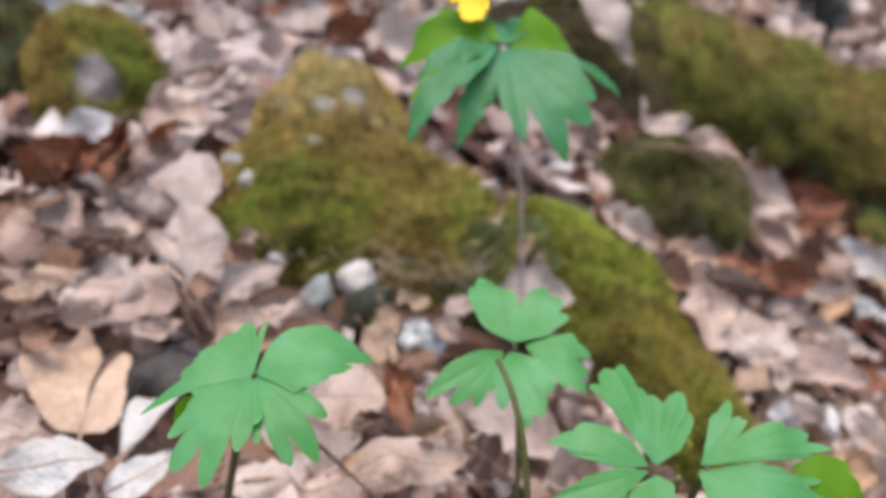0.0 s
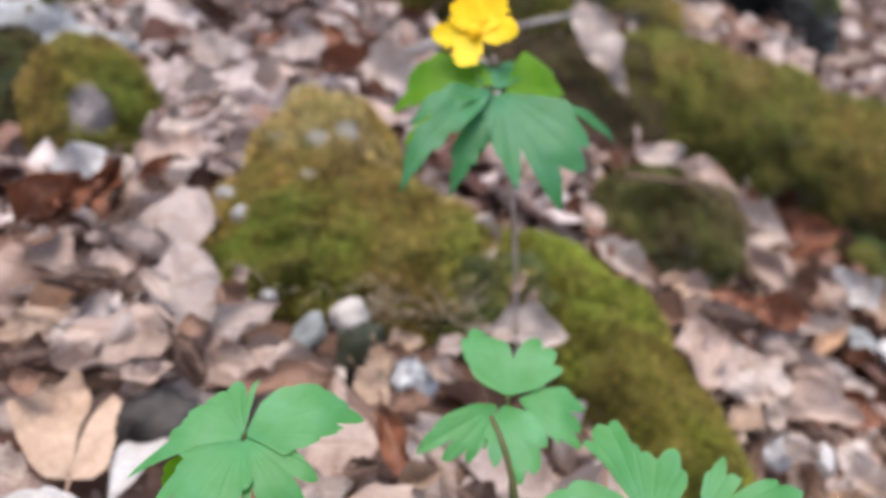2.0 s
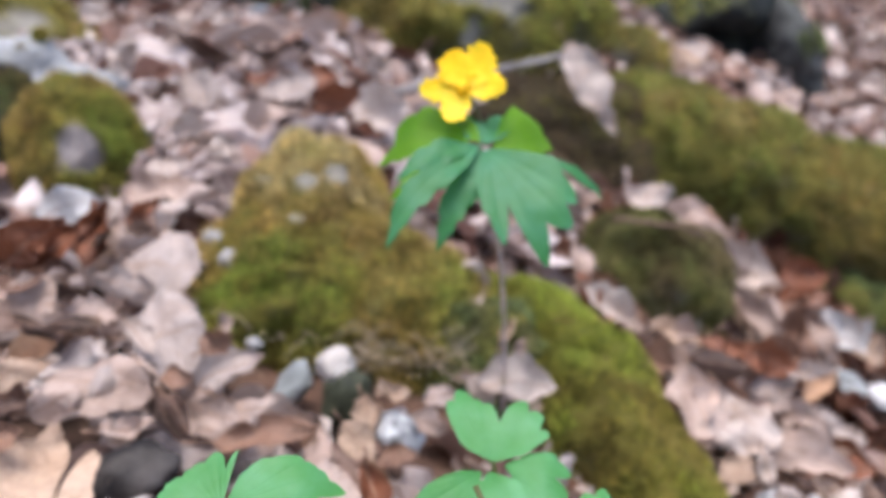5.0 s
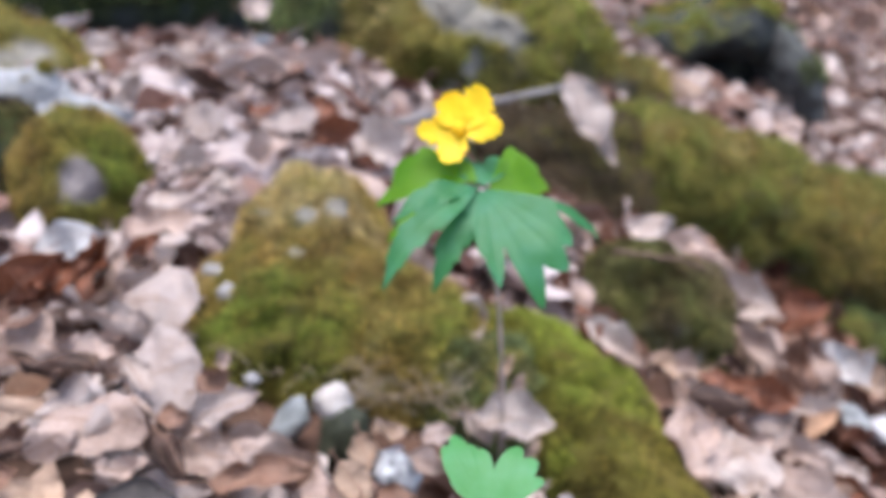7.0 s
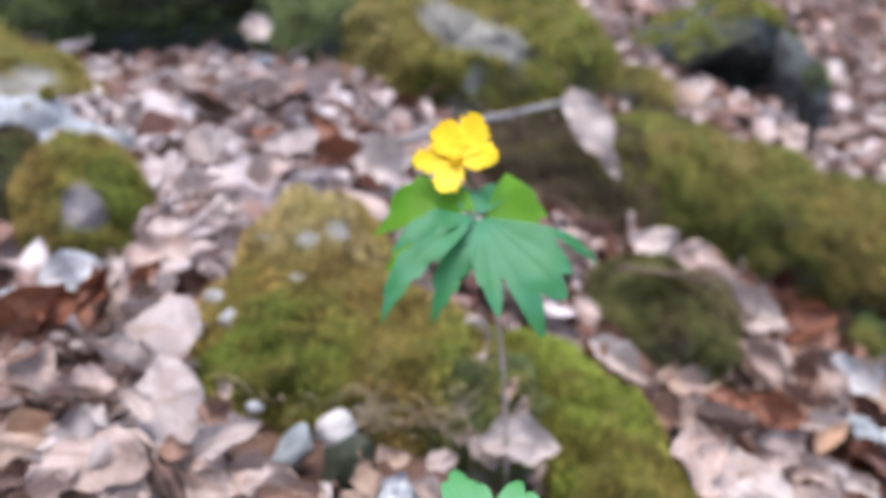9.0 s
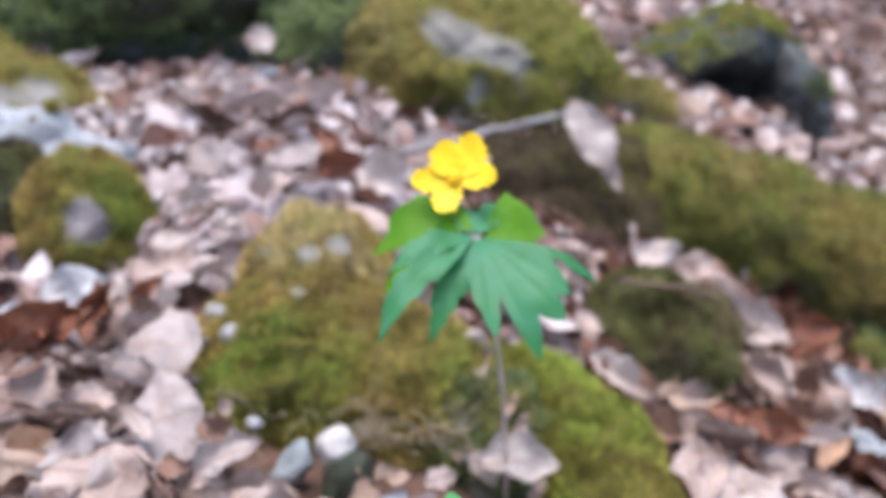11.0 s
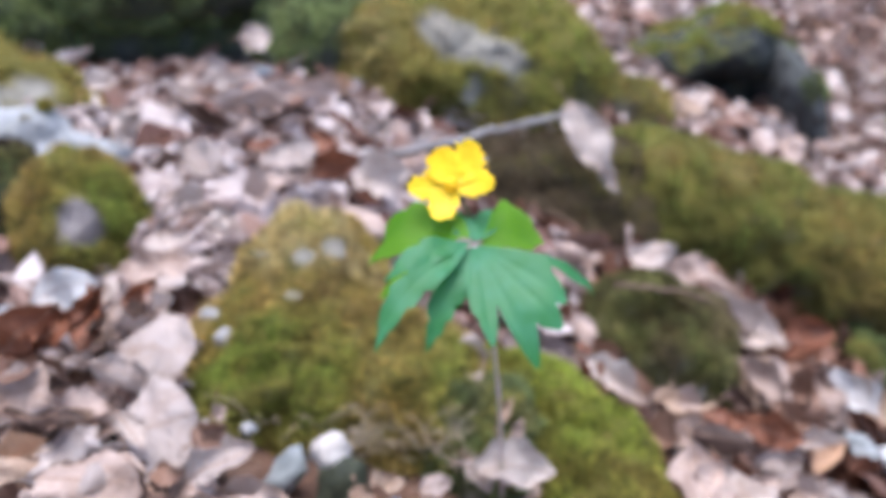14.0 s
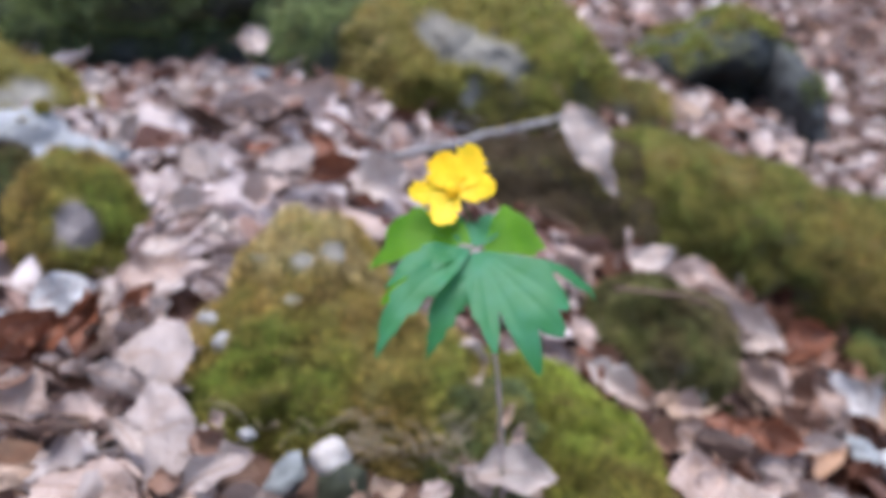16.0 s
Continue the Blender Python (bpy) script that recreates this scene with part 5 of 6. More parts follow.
fallen_leaf((-0.0444, 0.5015, 0.0978), (-0.0247, 0.4958, 0.0953), 0.40, (0.02, -0.65, 0.56), RUST, 0.60, 0.50)
fallen_leaf((-0.1834, 0.5550, 0.1091), (-0.1455, 0.5321, 0.1014), 0.54, (0.14, -0.55, 0.59), MAUVE, 0.50, 0.40)
fallen_leaf((-0.1712, 0.4121, 0.0889), (-0.1395, 0.4195, 0.0935), 0.43, (0.16, -0.52, 0.65), CREAM, 0.50, 0.50)
fallen_leaf((-0.1356, 0.4417, 0.0950), (-0.1224, 0.4485, 0.0998), 0.94, (0.15, -0.62, 0.58), CREAM, 0.80, 0.60)
fallen_leaf((-0.1708, 0.4762, 0.0920), (-0.1491, 0.4891, 0.0982), 0.51, (0.15, -0.54, 0.62), CREAM, 0.60, 0.50)
fallen_leaf((-0.1722, 0.3759, 0.0927), (-0.1301, 0.3831, 0.0963), 0.43, (0.14, -0.42, 0.72), PINK, 0.50, 0.40)
fallen_leaf((-0.2438, 0.5797, 0.1015), (-0.2330, 0.6112, 0.1178), 0.52, (0.23, -0.63, 0.50), CREAM, 0.70, 0.50)
fallen_leaf((-0.3095, 0.7006, 0.1083), (-0.2959, 0.7270, 0.1204), 0.70, (0.25, -0.63, 0.47), CREAM, 0.70, 0.50)
fallen_leaf((-0.2232, 0.6658, 0.1079), (-0.2087, 0.6981, 0.1229), 0.56, (0.18, -0.65, 0.48), CREAM, 0.70, 0.50)
fallen_leaf((-0.1920, 0.7050, 0.1129), (-0.1756, 0.7289, 0.1238), 0.56, (0.15, -0.66, 0.47), CREAM, 0.70, 0.50)
fallen_leaf((-0.0897, 0.7411, 0.1152), (-0.0662, 0.7533, 0.1209), 0.58, (0.06, -0.68, 0.47), ORANGE, 0.70, 0.50)
fallen_leaf((-0.1919, 0.8165, 0.1417), (-0.1592, 0.8266, 0.1484), 0.78, (0.15, -0.77, 0.35), CREAM, 0.60, 0.60)
fallen_leaf((-0.2060, 0.5306, 0.1051), (-0.1724, 0.5285, 0.1052), 0.20, (0.14, -0.45, 0.66), DARK, 0.40, 0.40)
fallen_leaf((-0.1680, 0.4526, 0.0904), (-0.1461, 0.4601, 0.0933), 0.19, (0.13, -0.44, 0.70), DARK, 0.40, 0.40)
fallen_leaf((0.1501, 0.8765, 0.0985), (0.1821, 0.8582, 0.0888), 0.70, (-0.15, -0.76, 0.38), PINK, 0.80, 0.60)
fallen_leaf((0.2935, 1.0447, 0.0602), (0.3346, 1.0116, 0.0519), 0.74, (-0.17, -0.56, 0.53), TAN, 0.60, 0.50)
fallen_leaf((0.5129, 1.0567, -0.0067), (0.5919, 1.0842, 0.0035), 0.60, (-0.27, -0.52, 0.55), PINK, 0.60, 0.40)
fallen_leaf((0.4017, 1.1366, 0.0495), (0.4241, 1.0743, 0.0331), 0.56, (-0.21, -0.55, 0.53), TAN, 0.60, 0.40)
fallen_leaf((-0.1406, 0.5826, 0.1092), (-0.1070, 0.5699, 0.1039), 0.43, (0.12, -0.65, 0.52), RUST, 0.80, 0.60)
fallen_leaf((-0.1381, 0.1148, 0.0828), (-0.1053, 0.1184, 0.0857), 0.44, (0.18, -0.31, 0.84), WHITE, 0.26, 0.30)
fallen_leaf((-0.1033, 0.1084, 0.0819), (-0.0845, 0.1192, 0.0896), 0.48, (0.17, -0.39, 0.83), WHITE, 0.26, 0.40)
fallen_leaf((-0.1517, 0.1398, 0.0803), (-0.1337, 0.1359, 0.0787), 0.81, (0.24, -0.39, 0.79), CREAM, 0.50, 0.40)
fallen_leaf((-0.1755, 0.2031, 0.0847), (-0.1449, 0.2134, 0.0913), 0.29, (0.24, -0.45, 0.72), TAN, 0.60, 0.50)
fallen_leaf((-0.1677, 0.1929, 0.0816), (-0.1455, 0.1959, 0.0841), 0.37, (0.24, -0.44, 0.73), DARK, 0.60, 0.40)
fallen_leaf((-0.1586, 0.1797, 0.0806), (-0.1450, 0.1833, 0.0840), 0.71, (0.28, -0.50, 0.70), BROWN, 0.80, 0.50)
fallen_leaf((-0.1485, 0.1930, 0.0819), (-0.1301, 0.2032, 0.0881), 0.53, (0.21, -0.45, 0.74), PINK, 0.70, 0.50)
fallen_leaf((-0.1294, 0.2009, 0.0829), (-0.1084, 0.2132, 0.0883), 0.68, (0.14, -0.39, 0.78), MAUVE, 0.40, 0.30)
fallen_leaf((-0.1191, 0.1826, 0.0843), (-0.0996, 0.1875, 0.0878), 0.36, (0.17, -0.45, 0.75), PINK, 0.60, 0.50)
fallen_leaf((-0.1075, 0.2084, 0.0916), (-0.0869, 0.1863, 0.0807), 0.22, (0.14, -0.47, 0.75), DARK, 0.50, 0.50)
fallen_leaf((-0.0916, 0.2016, 0.0848), (-0.0665, 0.1946, 0.0812), 0.40, (0.13, -0.55, 0.71), PINK, 0.70, 0.60)
fallen_leaf((-0.0780, 0.2036, 0.0843), (-0.0399, 0.1987, 0.0832), 0.29, (0.07, -0.48, 0.75), PINK, 0.60, 0.50)
fallen_leaf((-0.0792, 0.1853, 0.0792), (-0.0399, 0.1910, 0.0839), 0.31, (0.07, -0.47, 0.77), BROWN, 0.60, 0.50)
fallen_leaf((-0.0479, 0.1609, 0.0774), (-0.0200, 0.1595, 0.0776), 0.81, (0.02, -0.37, 0.84), PINK, 0.40, 0.30)
fallen_leaf((-0.0202, 0.1715, 0.0863), (-0.0111, 0.1529, 0.0690), 0.39, (-0.01, -0.59, 0.74), RUST, 0.60, 0.60)
fallen_leaf((-0.0504, 0.1267, 0.0707), (0.0090, 0.1336, 0.0760), 0.32, (0.00, -0.34, 0.87), PINK, 0.40, 0.30)
fallen_leaf((-0.0132, 0.1446, 0.0716), (0.0037, 0.1493, 0.0762), 0.60, (-0.04, -0.50, 0.79), TAN, 0.70, 0.60)
fallen_leaf((-0.0708, 0.1226, 0.0715), (-0.0491, 0.1242, 0.0735), 0.59, (0.09, -0.39, 0.84), CREAM, 0.50, 0.40)
fallen_leaf((-0.0347, 0.1281, 0.0754), (-0.0163, 0.1324, 0.0799), 0.49, (0.01, -0.48, 0.81), TAN, 0.90, 0.60)
fallen_leaf((-0.0309, 0.2037, 0.0772), (-0.0172, 0.1901, 0.0682), 0.61, (0.01, -0.55, 0.74), TAN, 0.80, 0.60)
fallen_leaf((0.0087, 0.1490, 0.0669), (0.0250, 0.1405, 0.0625), 0.86, (-0.08, -0.41, 0.83), DARK, 0.60, 0.40)
fallen_leaf((-0.0033, 0.2170, 0.0704), (0.0140, 0.2113, 0.0681), 0.59, (-0.05, -0.48, 0.76), PINK, 0.80, 0.60)
fallen_leaf((-0.0172, 0.1892, 0.0690), (0.0010, 0.1916, 0.0710), 0.50, (-0.02, -0.46, 0.78), BROWN, 0.80, 0.60)
fallen_leaf((-0.0324, 0.1469, 0.0751), (-0.0187, 0.1505, 0.0778), 0.56, (0.01, -0.43, 0.82), DARK, 0.60, 0.50)
fallen_leaf((0.1320, 0.2573, 0.0369), (0.1603, 0.2777, 0.0520), 0.45, (-0.27, -0.53, 0.67), PINK, 0.60, 0.70)
fallen_leaf((0.1485, 0.2598, 0.0418), (0.1805, 0.2477, 0.0351), 0.46, (-0.30, -0.50, 0.68), CREAM, 0.50, 0.50)
fallen_leaf((0.1426, 0.2192, 0.0393), (0.1588, 0.2286, 0.0468), 0.74, (-0.30, -0.49, 0.70), TAN, 0.70, 0.50)
fallen_leaf((0.1711, 0.2394, 0.0421), (0.1733, 0.2269, 0.0306), 0.49, (-0.37, -0.55, 0.65), CREAM, 0.60, 0.60)
fallen_leaf((0.1791, 0.2711, 0.0301), (0.2294, 0.2483, 0.0201), 0.33, (-0.29, -0.41, 0.72), PINK, 0.40, 0.50)
fallen_leaf((0.2231, 0.2955, 0.0199), (0.2570, 0.2814, 0.0120), 0.28, (-0.36, -0.48, 0.66), CREAM, 0.40, 0.60)
fallen_leaf((0.2297, 0.2646, 0.0123), (0.2535, 0.2626, 0.0122), 0.49, (-0.38, -0.46, 0.67), RUST, 0.70, 0.50)
fallen_leaf((0.1803, 0.2364, 0.0299), (0.2005, 0.2289, 0.0267), 0.36, (-0.29, -0.40, 0.74), DARK, 0.60, 0.50)
fallen_leaf((0.1973, 0.2193, 0.0332), (0.2161, 0.1973, 0.0179), 0.43, (-0.37, -0.43, 0.71), CREAM, 0.50, 0.60)
fallen_leaf((0.1735, 0.1836, 0.0377), (0.1927, 0.1720, 0.0299), 0.58, (-0.36, -0.42, 0.73), ORANGE, 0.70, 0.50)
fallen_leaf((0.1732, 0.2222, 0.0355), (0.1855, 0.2125, 0.0291), 0.70, (-0.34, -0.46, 0.71), MAUVE, 0.80, 0.60)
fallen_leaf((0.1884, 0.2970, 0.0238), (0.2217, 0.2958, 0.0245), 0.33, (-0.28, -0.43, 0.71), MAUVE, 0.70, 0.60)
fallen_leaf((0.1494, 0.2916, 0.0528), (0.1450, 0.2427, 0.0429), 0.60, (-0.31, -0.58, 0.75), PINK, 0.35, 0.45)
fallen_leaf((0.1695, 0.2893, 0.0395), (0.1866, 0.2468, 0.0348), 0.52, (-0.35, -0.56, 0.75), CREAM, 0.45, 0.55)
fallen_leaf((0.1933, 0.3003, 0.0199), (0.2334, 0.2759, 0.0217), 0.30, (-0.38, -0.55, 0.74), PINK, 0.50, 0.70)
fallen_leaf((0.2396, 0.3138, 0.0090), (0.2581, 0.2905, 0.0097), 0.30, (-0.42, -0.54, 0.73), CREAM, 0.50, 0.60)
fallen_leaf((0.2459, 0.3554, 0.0039), (0.2782, 0.3559, 0.0100), 0.30, (-0.41, -0.58, 0.71), CREAM, 0.60, 0.60)
fallen_leaf((0.1750, 0.3387, 0.0275), (0.2085, 0.3229, 0.0229), 0.42, (-0.34, -0.60, 0.73), DARK, 0.70, 0.60)
fallen_leaf((0.2126, 0.3620, 0.0125), (0.2461, 0.3546, 0.0023), 0.45, (-0.37, -0.59, 0.72), RUST, 0.80, 0.70)
fallen_leaf((0.2640, 0.4641, 0.0013), (0.2761, 0.4126, -0.0112), 0.42, (-0.38, -0.62, 0.68), PINK, 0.90, 0.80)
fallen_leaf((0.2443, 0.4467, 0.0083), (0.2490, 0.4053, -0.0076), 0.45, (-0.36, -0.63, 0.69), TAN, 0.90, 0.80)
fallen_leaf((0.2693, 0.5460, 0.0105), (0.2976, 0.4830, -0.0004), 0.40, (-0.36, -0.67, 0.65), CREAM, 0.50, 0.60)
fallen_leaf((0.3179, 0.5167, -0.0196), (0.3664, 0.5388, -0.0125), 0.60, (-0.41, -0.64, 0.65), RUST, 0.90, 0.70)
fallen_leaf((-0.1946, 0.2852, 0.0902), (-0.1781, 0.3074, 0.1041), 0.65, (0.33, -0.66, 0.68), RUST, 1.00, 0.80)
fallen_leaf((-0.1656, 0.2972, 0.0850), (-0.1649, 0.3253, 0.1088), 0.50, (0.29, -0.68, 0.68), RUST, 1.00, 0.80)
fallen_leaf((-0.1590, 0.2994, 0.0906), (-0.1504, 0.3097, 0.1016), 0.80, (0.27, -0.68, 0.68), TAN, 0.90, 0.70)
fallen_leaf((-0.1894, 0.2634, 0.0919), (-0.1715, 0.2758, 0.0974), 0.40, (0.33, -0.63, 0.70), BROWN, 0.90, 0.70)
fallen_leaf((-0.0243, 0.2330, 0.0659), (-0.0180, 0.2126, 0.0592), 0.55, (0.01, -0.59, 0.81), TAN, 0.70, 0.60)
fallen_leaf((0.0320, 0.2636, 0.0574), (0.0627, 0.2596, 0.0538), 0.45, (-0.13, -0.62, 0.78), CREAM, 0.60, 0.60)
fallen_leaf((0.0284, 0.2684, 0.0552), (0.0342, 0.2497, 0.0519), 0.60, (-0.10, -0.62, 0.78), CREAM, 0.60, 0.50)
fallen_leaf((-0.1439, 0.2383, 0.0631), (-0.1136, 0.2353, 0.0627), 0.62, (0.21, -0.55, 0.81), PINK, 0.35, 0.30)
fallen_leaf((-0.1878, 0.2773, 0.0645), (-0.1569, 0.2889, 0.0659), 0.45, (0.27, -0.58, 0.77), PINK, 0.50, 0.50)
fallen_leaf((-0.1838, 0.2350, 0.0628), (-0.1619, 0.2537, 0.0631), 0.42, (0.28, -0.54, 0.79), CREAM, 0.50, 0.60)
fallen_leaf((-0.1023, 0.2244, 0.0612), (-0.0734, 0.2112, 0.0587), 0.42, (0.14, -0.54, 0.83), PINK, 0.50, 0.60)
fallen_leaf((-0.0824, 0.2339, 0.0612), (-0.0459, 0.2219, 0.0576), 0.36, (0.09, -0.56, 0.83), PINK, 0.50, 0.60)
fallen_leaf((-0.1019, 0.2432, 0.0623), (-0.0747, 0.2635, 0.0623), 0.42, (0.13, -0.58, 0.80), MAUVE, 0.60, 0.60)
fallen_leaf((-0.1574, 0.2257, 0.0626), (-0.1346, 0.2209, 0.0619), 0.50, (0.25, -0.53, 0.81), MAUVE, 0.50, 0.40)
fallen_leaf((-0.1274, 0.2130, 0.0613), (-0.1103, 0.2182, 0.0611), 0.50, (0.20, -0.53, 0.82), CREAM, 0.60, 0.50)
fallen_leaf((-0.1167, 0.2421, 0.0621), (-0.0941, 0.2047, 0.0600), 0.22, (0.17, -0.54, 0.82), DARK, 0.60, 0.60)
fallen_leaf((-0.1302, 0.2580, 0.0623), (-0.1143, 0.2420, 0.0607), 0.50, (0.19, -0.57, 0.80), DARK, 0.60, 0.50)
fallen_leaf((-0.1846, 0.2694, 0.0635), (-0.1657, 0.2605, 0.0629), 0.30, (0.28, -0.56, 0.78), DARK, 0.60, 0.60)
fallen_leaf((-0.1855, 0.3027, 0.0654), (-0.1664, 0.2845, 0.0647), 0.60, (0.27, -0.59, 0.76), BROWN, 0.80, 0.60)
fallen_leaf((-0.0713, 0.2001, 0.0595), (-0.0589, 0.2096, 0.0580), 0.50, (0.09, -0.53, 0.84), PINK, 0.70, 0.60)
fallen_leaf((0.1724, 0.3720, 0.0070), (0.2165, 0.4211, -0.0093), 0.50, (-0.29, -0.59, 0.76), TAN, 0.70, 0.60)
fallen_leaf((0.1626, 0.3955, 0.0109), (0.1978, 0.4083, -0.0021), 0.40, (-0.27, -0.60, 0.76), PINK, 0.70, 0.60)
fallen_leaf((0.2025, 0.3841, -0.0041), (0.2281, 0.3609, -0.0133), 0.45, (-0.31, -0.56, 0.77), DARK, 0.70, 0.60)
fallen_leaf((0.2726, 0.4156, -0.0319), (0.3467, 0.4869, -0.0614), 0.40, (-0.37, -0.55, 0.75), BROWN, 0.90, 0.70)
fallen_leaf((0.2246, 0.3529, -0.0120), (0.2645, 0.3704, -0.0281), 0.40, (-0.35, -0.53, 0.77), MAUVE, 0.80, 0.70)
fallen_leaf((0.3563, 0.5169, -0.0635), (0.3326, 0.4403, -0.0569), 0.40, (-0.38, -0.55, 0.74), PINK, 0.80, 0.70)
fallen_leaf((0.1707, 0.2638, 0.0089), (0.1953, 0.2751, -0.0001), 0.60, (-0.32, -0.49, 0.81), TAN, 0.60, 0.40)
fallen_leaf((0.2817, 0.3677, -0.0346), (0.3194, 0.3587, -0.0497), 0.30, (-0.39, -0.50, 0.77), CREAM, 0.50, 0.60)
fallen_leaf((0.2827, 0.3448, -0.0348), (0.3165, 0.3332, -0.0468), 0.35, (-0.40, -0.48, 0.78), RUST, 0.70, 0.60)
# dark leaf in place of the shaded gap in the torn leaf
fallen_leaf((-0.1350, 0.1673, 0.0545), (-0.1297, 0.1901, 0.0535), 0.50, (0.24, -0.48, 0.84), DARK, 0.60, 0.50)
fallen_leaf((-0.0193, 0.2025, 0.0546), (-0.0103, 0.1707, 0.0531), 0.36, (-0.01, -0.53, 0.85), ORANGE, 0.60, 0.70)
fallen_leaf((-0.0290, 0.1656, 0.0541), (-0.0165, 0.1941, 0.0526), 0.30, (0.00, -0.53, 0.85), DARK, 0.60, 0.60)
broad_leaf((-0.1280, 0.1504, 0.0641), (((-0.1343, 0.1482, 0.0633), 0.93), ((-0.1453, 0.1565, 0.0640), 0.90), ((-0.1579, 0.1740, 0.0645), 0.94), ((-0.1561, 0.1897, 0.0643), 0.93), ((-0.1531, 0.2037, 0.0651), 0.98), ((-0.1491, 0.2149, 0.0653), 0.92), ((-0.1341, 0.1906, 0.0654), 0.18), ((-0.1255, 0.1892, 0.0643), 0.96), ((-0.1176, 0.1797, 0.0651), 0.93), ((-0.1168, 0.1671, 0.0632), 0.95), ((-0.1151, 0.1513, 0.0639), 0.90), ((-0.1195, 0.1487, 0.0625), 1.00)), 0.12, PEACH, 0.45, "large pale orange dry leaf with a torn slit")
broad_leaf((-0.1116, 0.1406, 0.0634), (((-0.1155, 0.1570, 0.0636), 0.97), ((-0.1132, 0.1667, 0.0649), 0.96), ((-0.1022, 0.1704, 0.0652), 0.96), ((-0.0950, 0.1762, 0.0645), 0.92), ((-0.0985, 0.1624, 0.0637), 0.96), ((-0.1047, 0.1495, 0.0642), 1.00)), 0.10, WHITE, 0.30, "bleached white dry leaf slanting out of the litter")

# ---- pebbles, twigs ----
def pebble(name, label, centre, half, turn, seed, mat, category="stone", cuts=9):
    bm = bmesh.new()
    bmesh.ops.create_icosphere(bm, subdivisions=4, radius=1)
    o = Vector((seed * 2.3, seed, 1.7))
    rng = random.Random(seed)
    planes = [(Vector((rng.gauss(0, 1), rng.gauss(0, 1), rng.gauss(0, 1))).normalized(), rng.uniform(0.6, 0.95)) for _ in range(cuts)]
    for v in bm.verts:
        for nrm, d in planes:
            over = v.co.dot(nrm) - d
            if over > 0:
                v.co -= nrm * over * 0.85
        v.co *= 1 + 0.22 * noise.noise(v.co * 1.4 + o) + 0.09 * noise.noise(v.co * 4 + o) + 0.03 * noise.noise(v.co * 11 + o)
        v.co = Vector((v.co.x * half[0], v.co.y * half[1], v.co.z * half[2]))
    me = bpy.data.meshes.new(name)
    bm.to_mesh(me)
    bm.free()
    me.polygons.foreach_set("use_smooth", [True] * len(me.polygons))
    ob = part(name, me, mat)
    ob.matrix_basis = pose(*centre, *turn)
    return tagged(ob, label, category)


pebble("pebble", "round pale beige pebble against a mossy boulder", (-0.0372, 0.2588, 0.064), (0.0095, 0.0095, 0.0095), (0, 0, 0), 3, PEBBLE, cuts=0)
# very dark green lump under the pebble, in place of moss
pebble("stone", "dark green stone below a pale pebble", (-0.031, 0.251, 0.050), (0.0125, 0.011, 0.017), (0, 0, 0), 5, DARK_GREEN, cuts=3)
pebble("stone", "wedge of blue-grey stone at a boulder's foot", (-0.0590, 0.2620, 0.047), (0.0085, 0.007, 0.018), (0, 40, 10), 8, PEBBLE_BLUE, cuts=14)
pebble("pebble", "small white pebble on the moss", (-0.1145, 0.3565, 0.0745), (0.0085, 0.007, 0.0075), (0, 0, 0), 11, PEBBLE_DULL)
pebble("pebble", "small pinkish pebble on the moss", (-0.1035, 0.3368, 0.0728), (0.006, 0.006, 0.0065), (0, 0, 0), 13, PEBBLE_DULL, cuts=0)
pebble("pebble", "small greenish grey pebble in litter", (-0.0781, 0.2706, 0.0655), (0.0042, 0.0036, 0.0036), (0, 0, 0), 15, PEBBLE_DULL)
pebble("stone", "lichen-spotted grey stone in the litter", (-0.0066, 0.2212, 0.058), (0.012, 0.01, 0.010), (0, 25, 0), 17, SPECKLED)
pebble("pebble", "grey pebble below a pale leaf", (-0.1687, 0.83, 0.103), (0.012, 0.01, 0.011), (0, 0, 0), 19, PEBBLE_GREY)
pebble("stone", "whitish stone among tan leaves", (0.3833, 0.4356, -0.068), (0.02, 0.016, 0.013), (0, 15, 30), 21, CHALK)
pebble("stone", "blue-grey flat stone among leaves", (0.357, 0.4388, -0.06), (0.017, 0.012, 0.008), (0, 20, -30), 23, PEBBLE_GREY)
pebble("pebble", "upright white pebble in litter", (0.178, 0.2292, 0.016), (0.0085, 0.008, 0.011), (0, 10, 0), 25, CHALK)
pebble("pebble", "white pebble with a dark hollow beside it", (0.206, 0.2347, 0.008), (0.008, 0.0075, 0.009), (0, -20, 0), 27, CHALK)
# Added lump: a shaded leaf rendered as a dark solid.
pebble("stone", "dark grey lump standing in for leaf shade in the litter", (-0.1142, 0.1954, 0.0515), (0.019, 0.013, 0.0105), (6, -18, 18), 29, LEAF_SHADE)


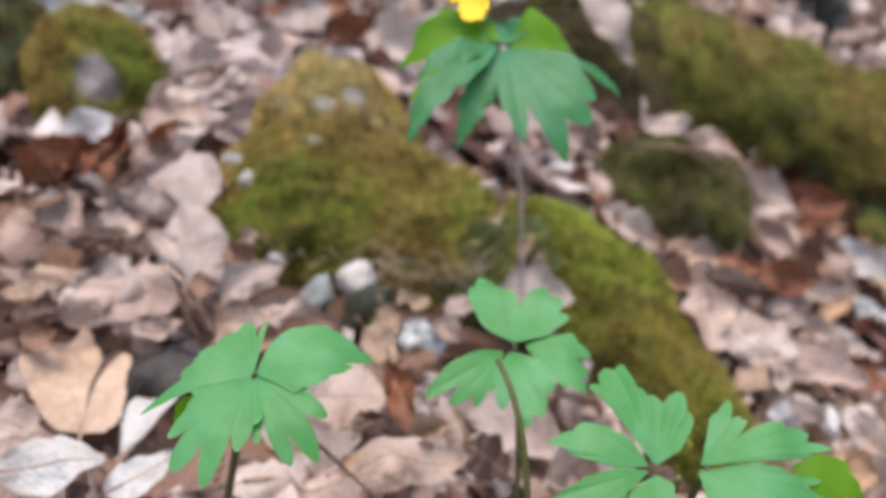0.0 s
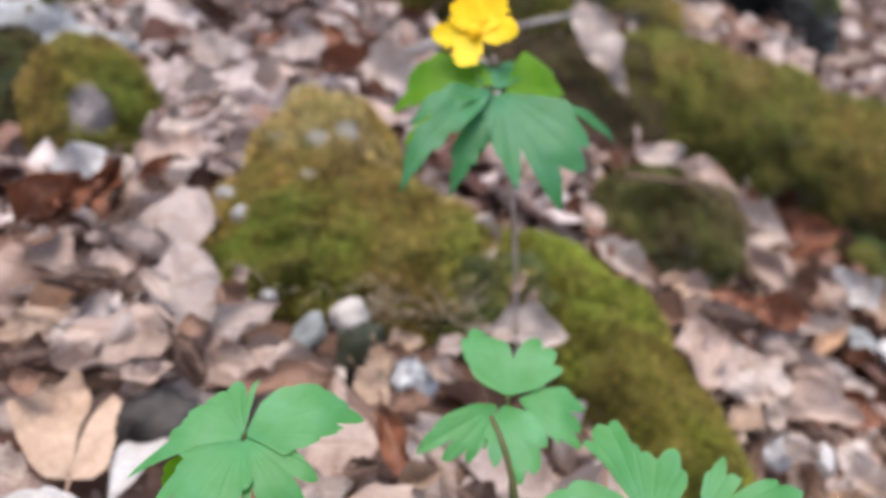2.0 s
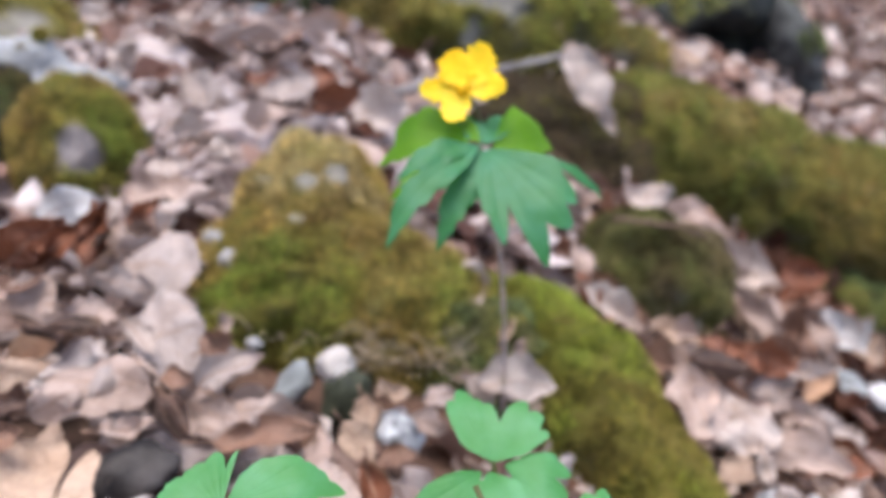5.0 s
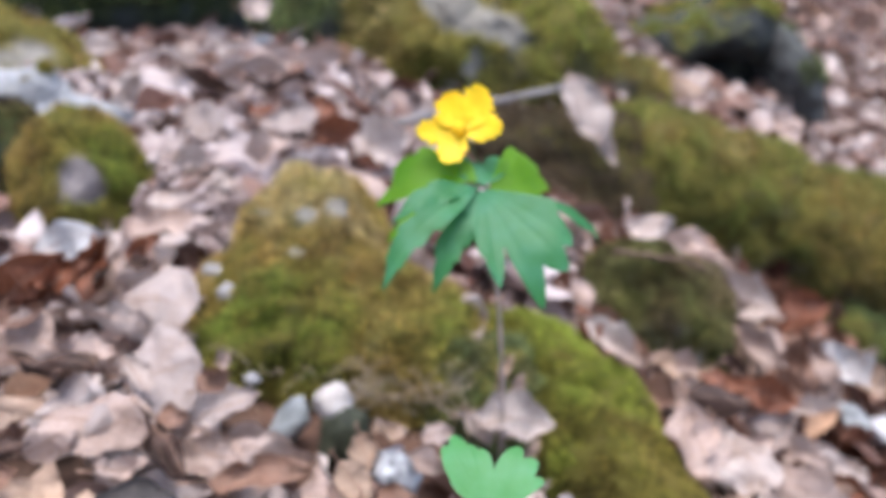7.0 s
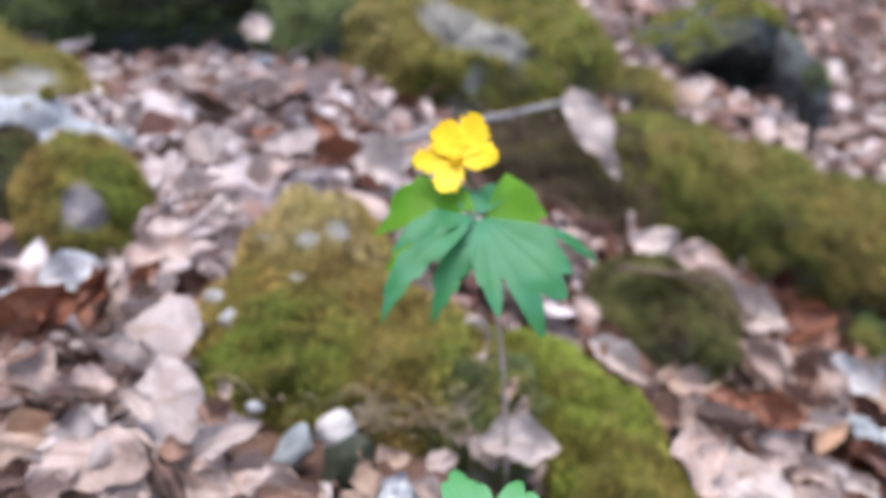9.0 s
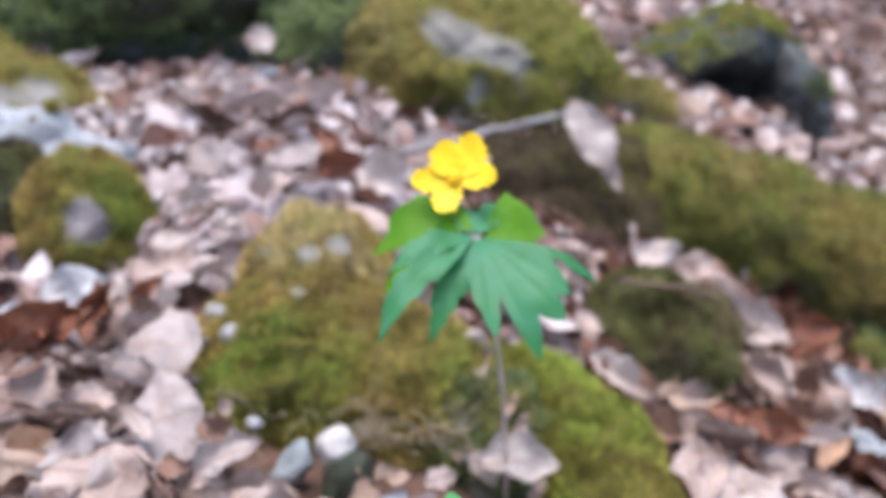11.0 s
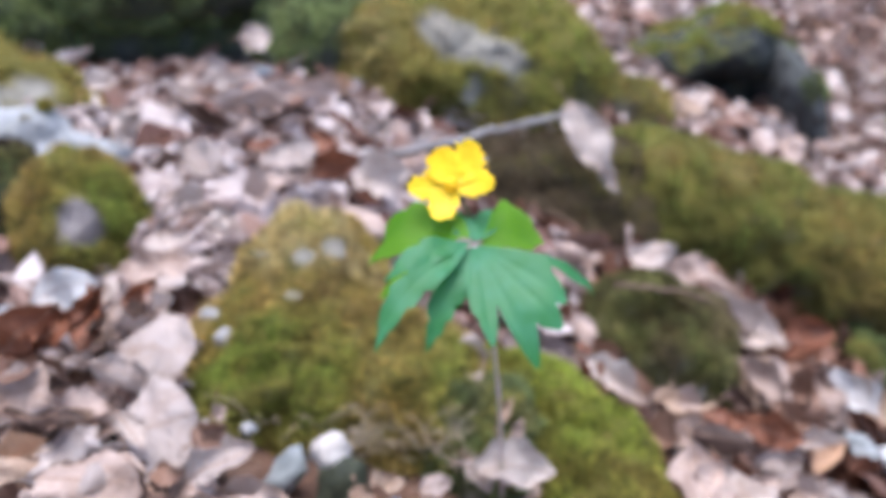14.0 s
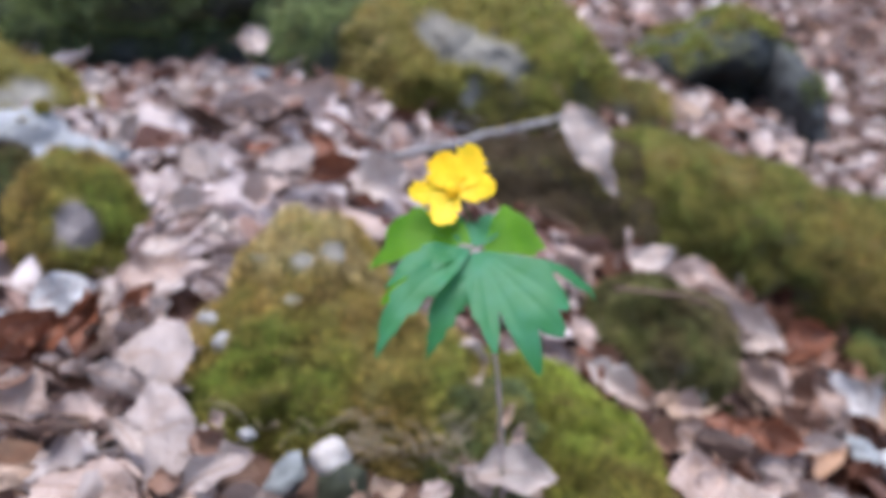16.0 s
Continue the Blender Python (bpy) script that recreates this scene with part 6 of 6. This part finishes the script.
def twig(label, points, r0, r1, mat, bumps=0.3, seed=1):
    rng = random.Random(seed)
    pts = []
    for p, q in zip(points, points[1:]):
        p, q = Vector(p), Vector(q)
        for k in range(6):
            pts.append(p.lerp(q, k / 6) + Vector((rng.gauss(0, 1), rng.gauss(0, 1), rng.gauss(0, 1))) * r0 * 0.25)
    pts.append(Vector(points[-1]))
    n = len(pts)
    v, f = tube(pts, [(r0 + (r1 - r0) * i / n) * (1 + bumps * rng.uniform(-0.5, 0.8) * (i % 4 == 0)) for i in range(n)], 8)
    return tagged(part("twig", np_mesh("twig", np.array(v), np.array(f)), mat), label, "twig")


twig("thin bare grey twig lying across stones", ((-0.0330, 0.6400, 0.0810), (0.0280, 0.6450, 0.1000), (0.0850, 0.6620, 0.1110), (0.1430, 0.6910, 0.1220)), 0.0044, 0.0025, TWIG, seed=4)
twig("thin grey-brown stalk lying over a mossy stone", ((0.139, 0.44, 0.069), (0.19, 0.44, 0.066), (0.235, 0.46, 0.042), (0.262, 0.475, 0.012)), 0.0018, 0.0014, TWIG_DARK, seed=6)
twig("short dark twig sunk in leaves", ((0.02, 0.20, 0.062), (0.045, 0.19, 0.06), (0.07, 0.195, 0.05)), 0.002, 0.0014, TWIG_DARK, seed=8)


def straw(label, x0, x1, y0, y1, z0, count, seed):
    """Dry stalks and moss threads, thin and bowed, lying over one another."""
    rng = random.Random(seed)
    verts, faces = [], []
    for _ in range(count):
        a = Vector((rng.uniform(x0, x1), rng.uniform(y0, y1), z0 + rng.uniform(-0.004, 0.006)))
        w, ln = rng.uniform(0, 6.28), rng.uniform(0.008, 0.024)
        c = a + Vector((math.cos(w) * ln, math.sin(w) * ln * 0.5, rng.uniform(-0.5, 0.9) * ln))
        b = (a + c) / 2 + Vector((rng.gauss(0, 0.2), rng.gauss(0, 0.2), 0.25)) * ln
        v, f = tube(bend(a, b, c, 5), [0.00022] * 6, 4)
        k = len(verts)
        verts += v
        faces += [tuple(q + k for q in g) for g in f]
    return tagged(part("dry_straw", np_mesh("dry_straw", np.array(verts), np.array(faces)), STRAW), label, "straw", kind="stuff")


straw("pale dry stalks and threads at a mossy boulder's foot", -0.028, 0.030, 0.268, 0.292, 0.052, 45, 3)
straw("fine dry stalks among fallen leaves", -0.09, -0.02, 0.262, 0.285, 0.058, 16, 5)
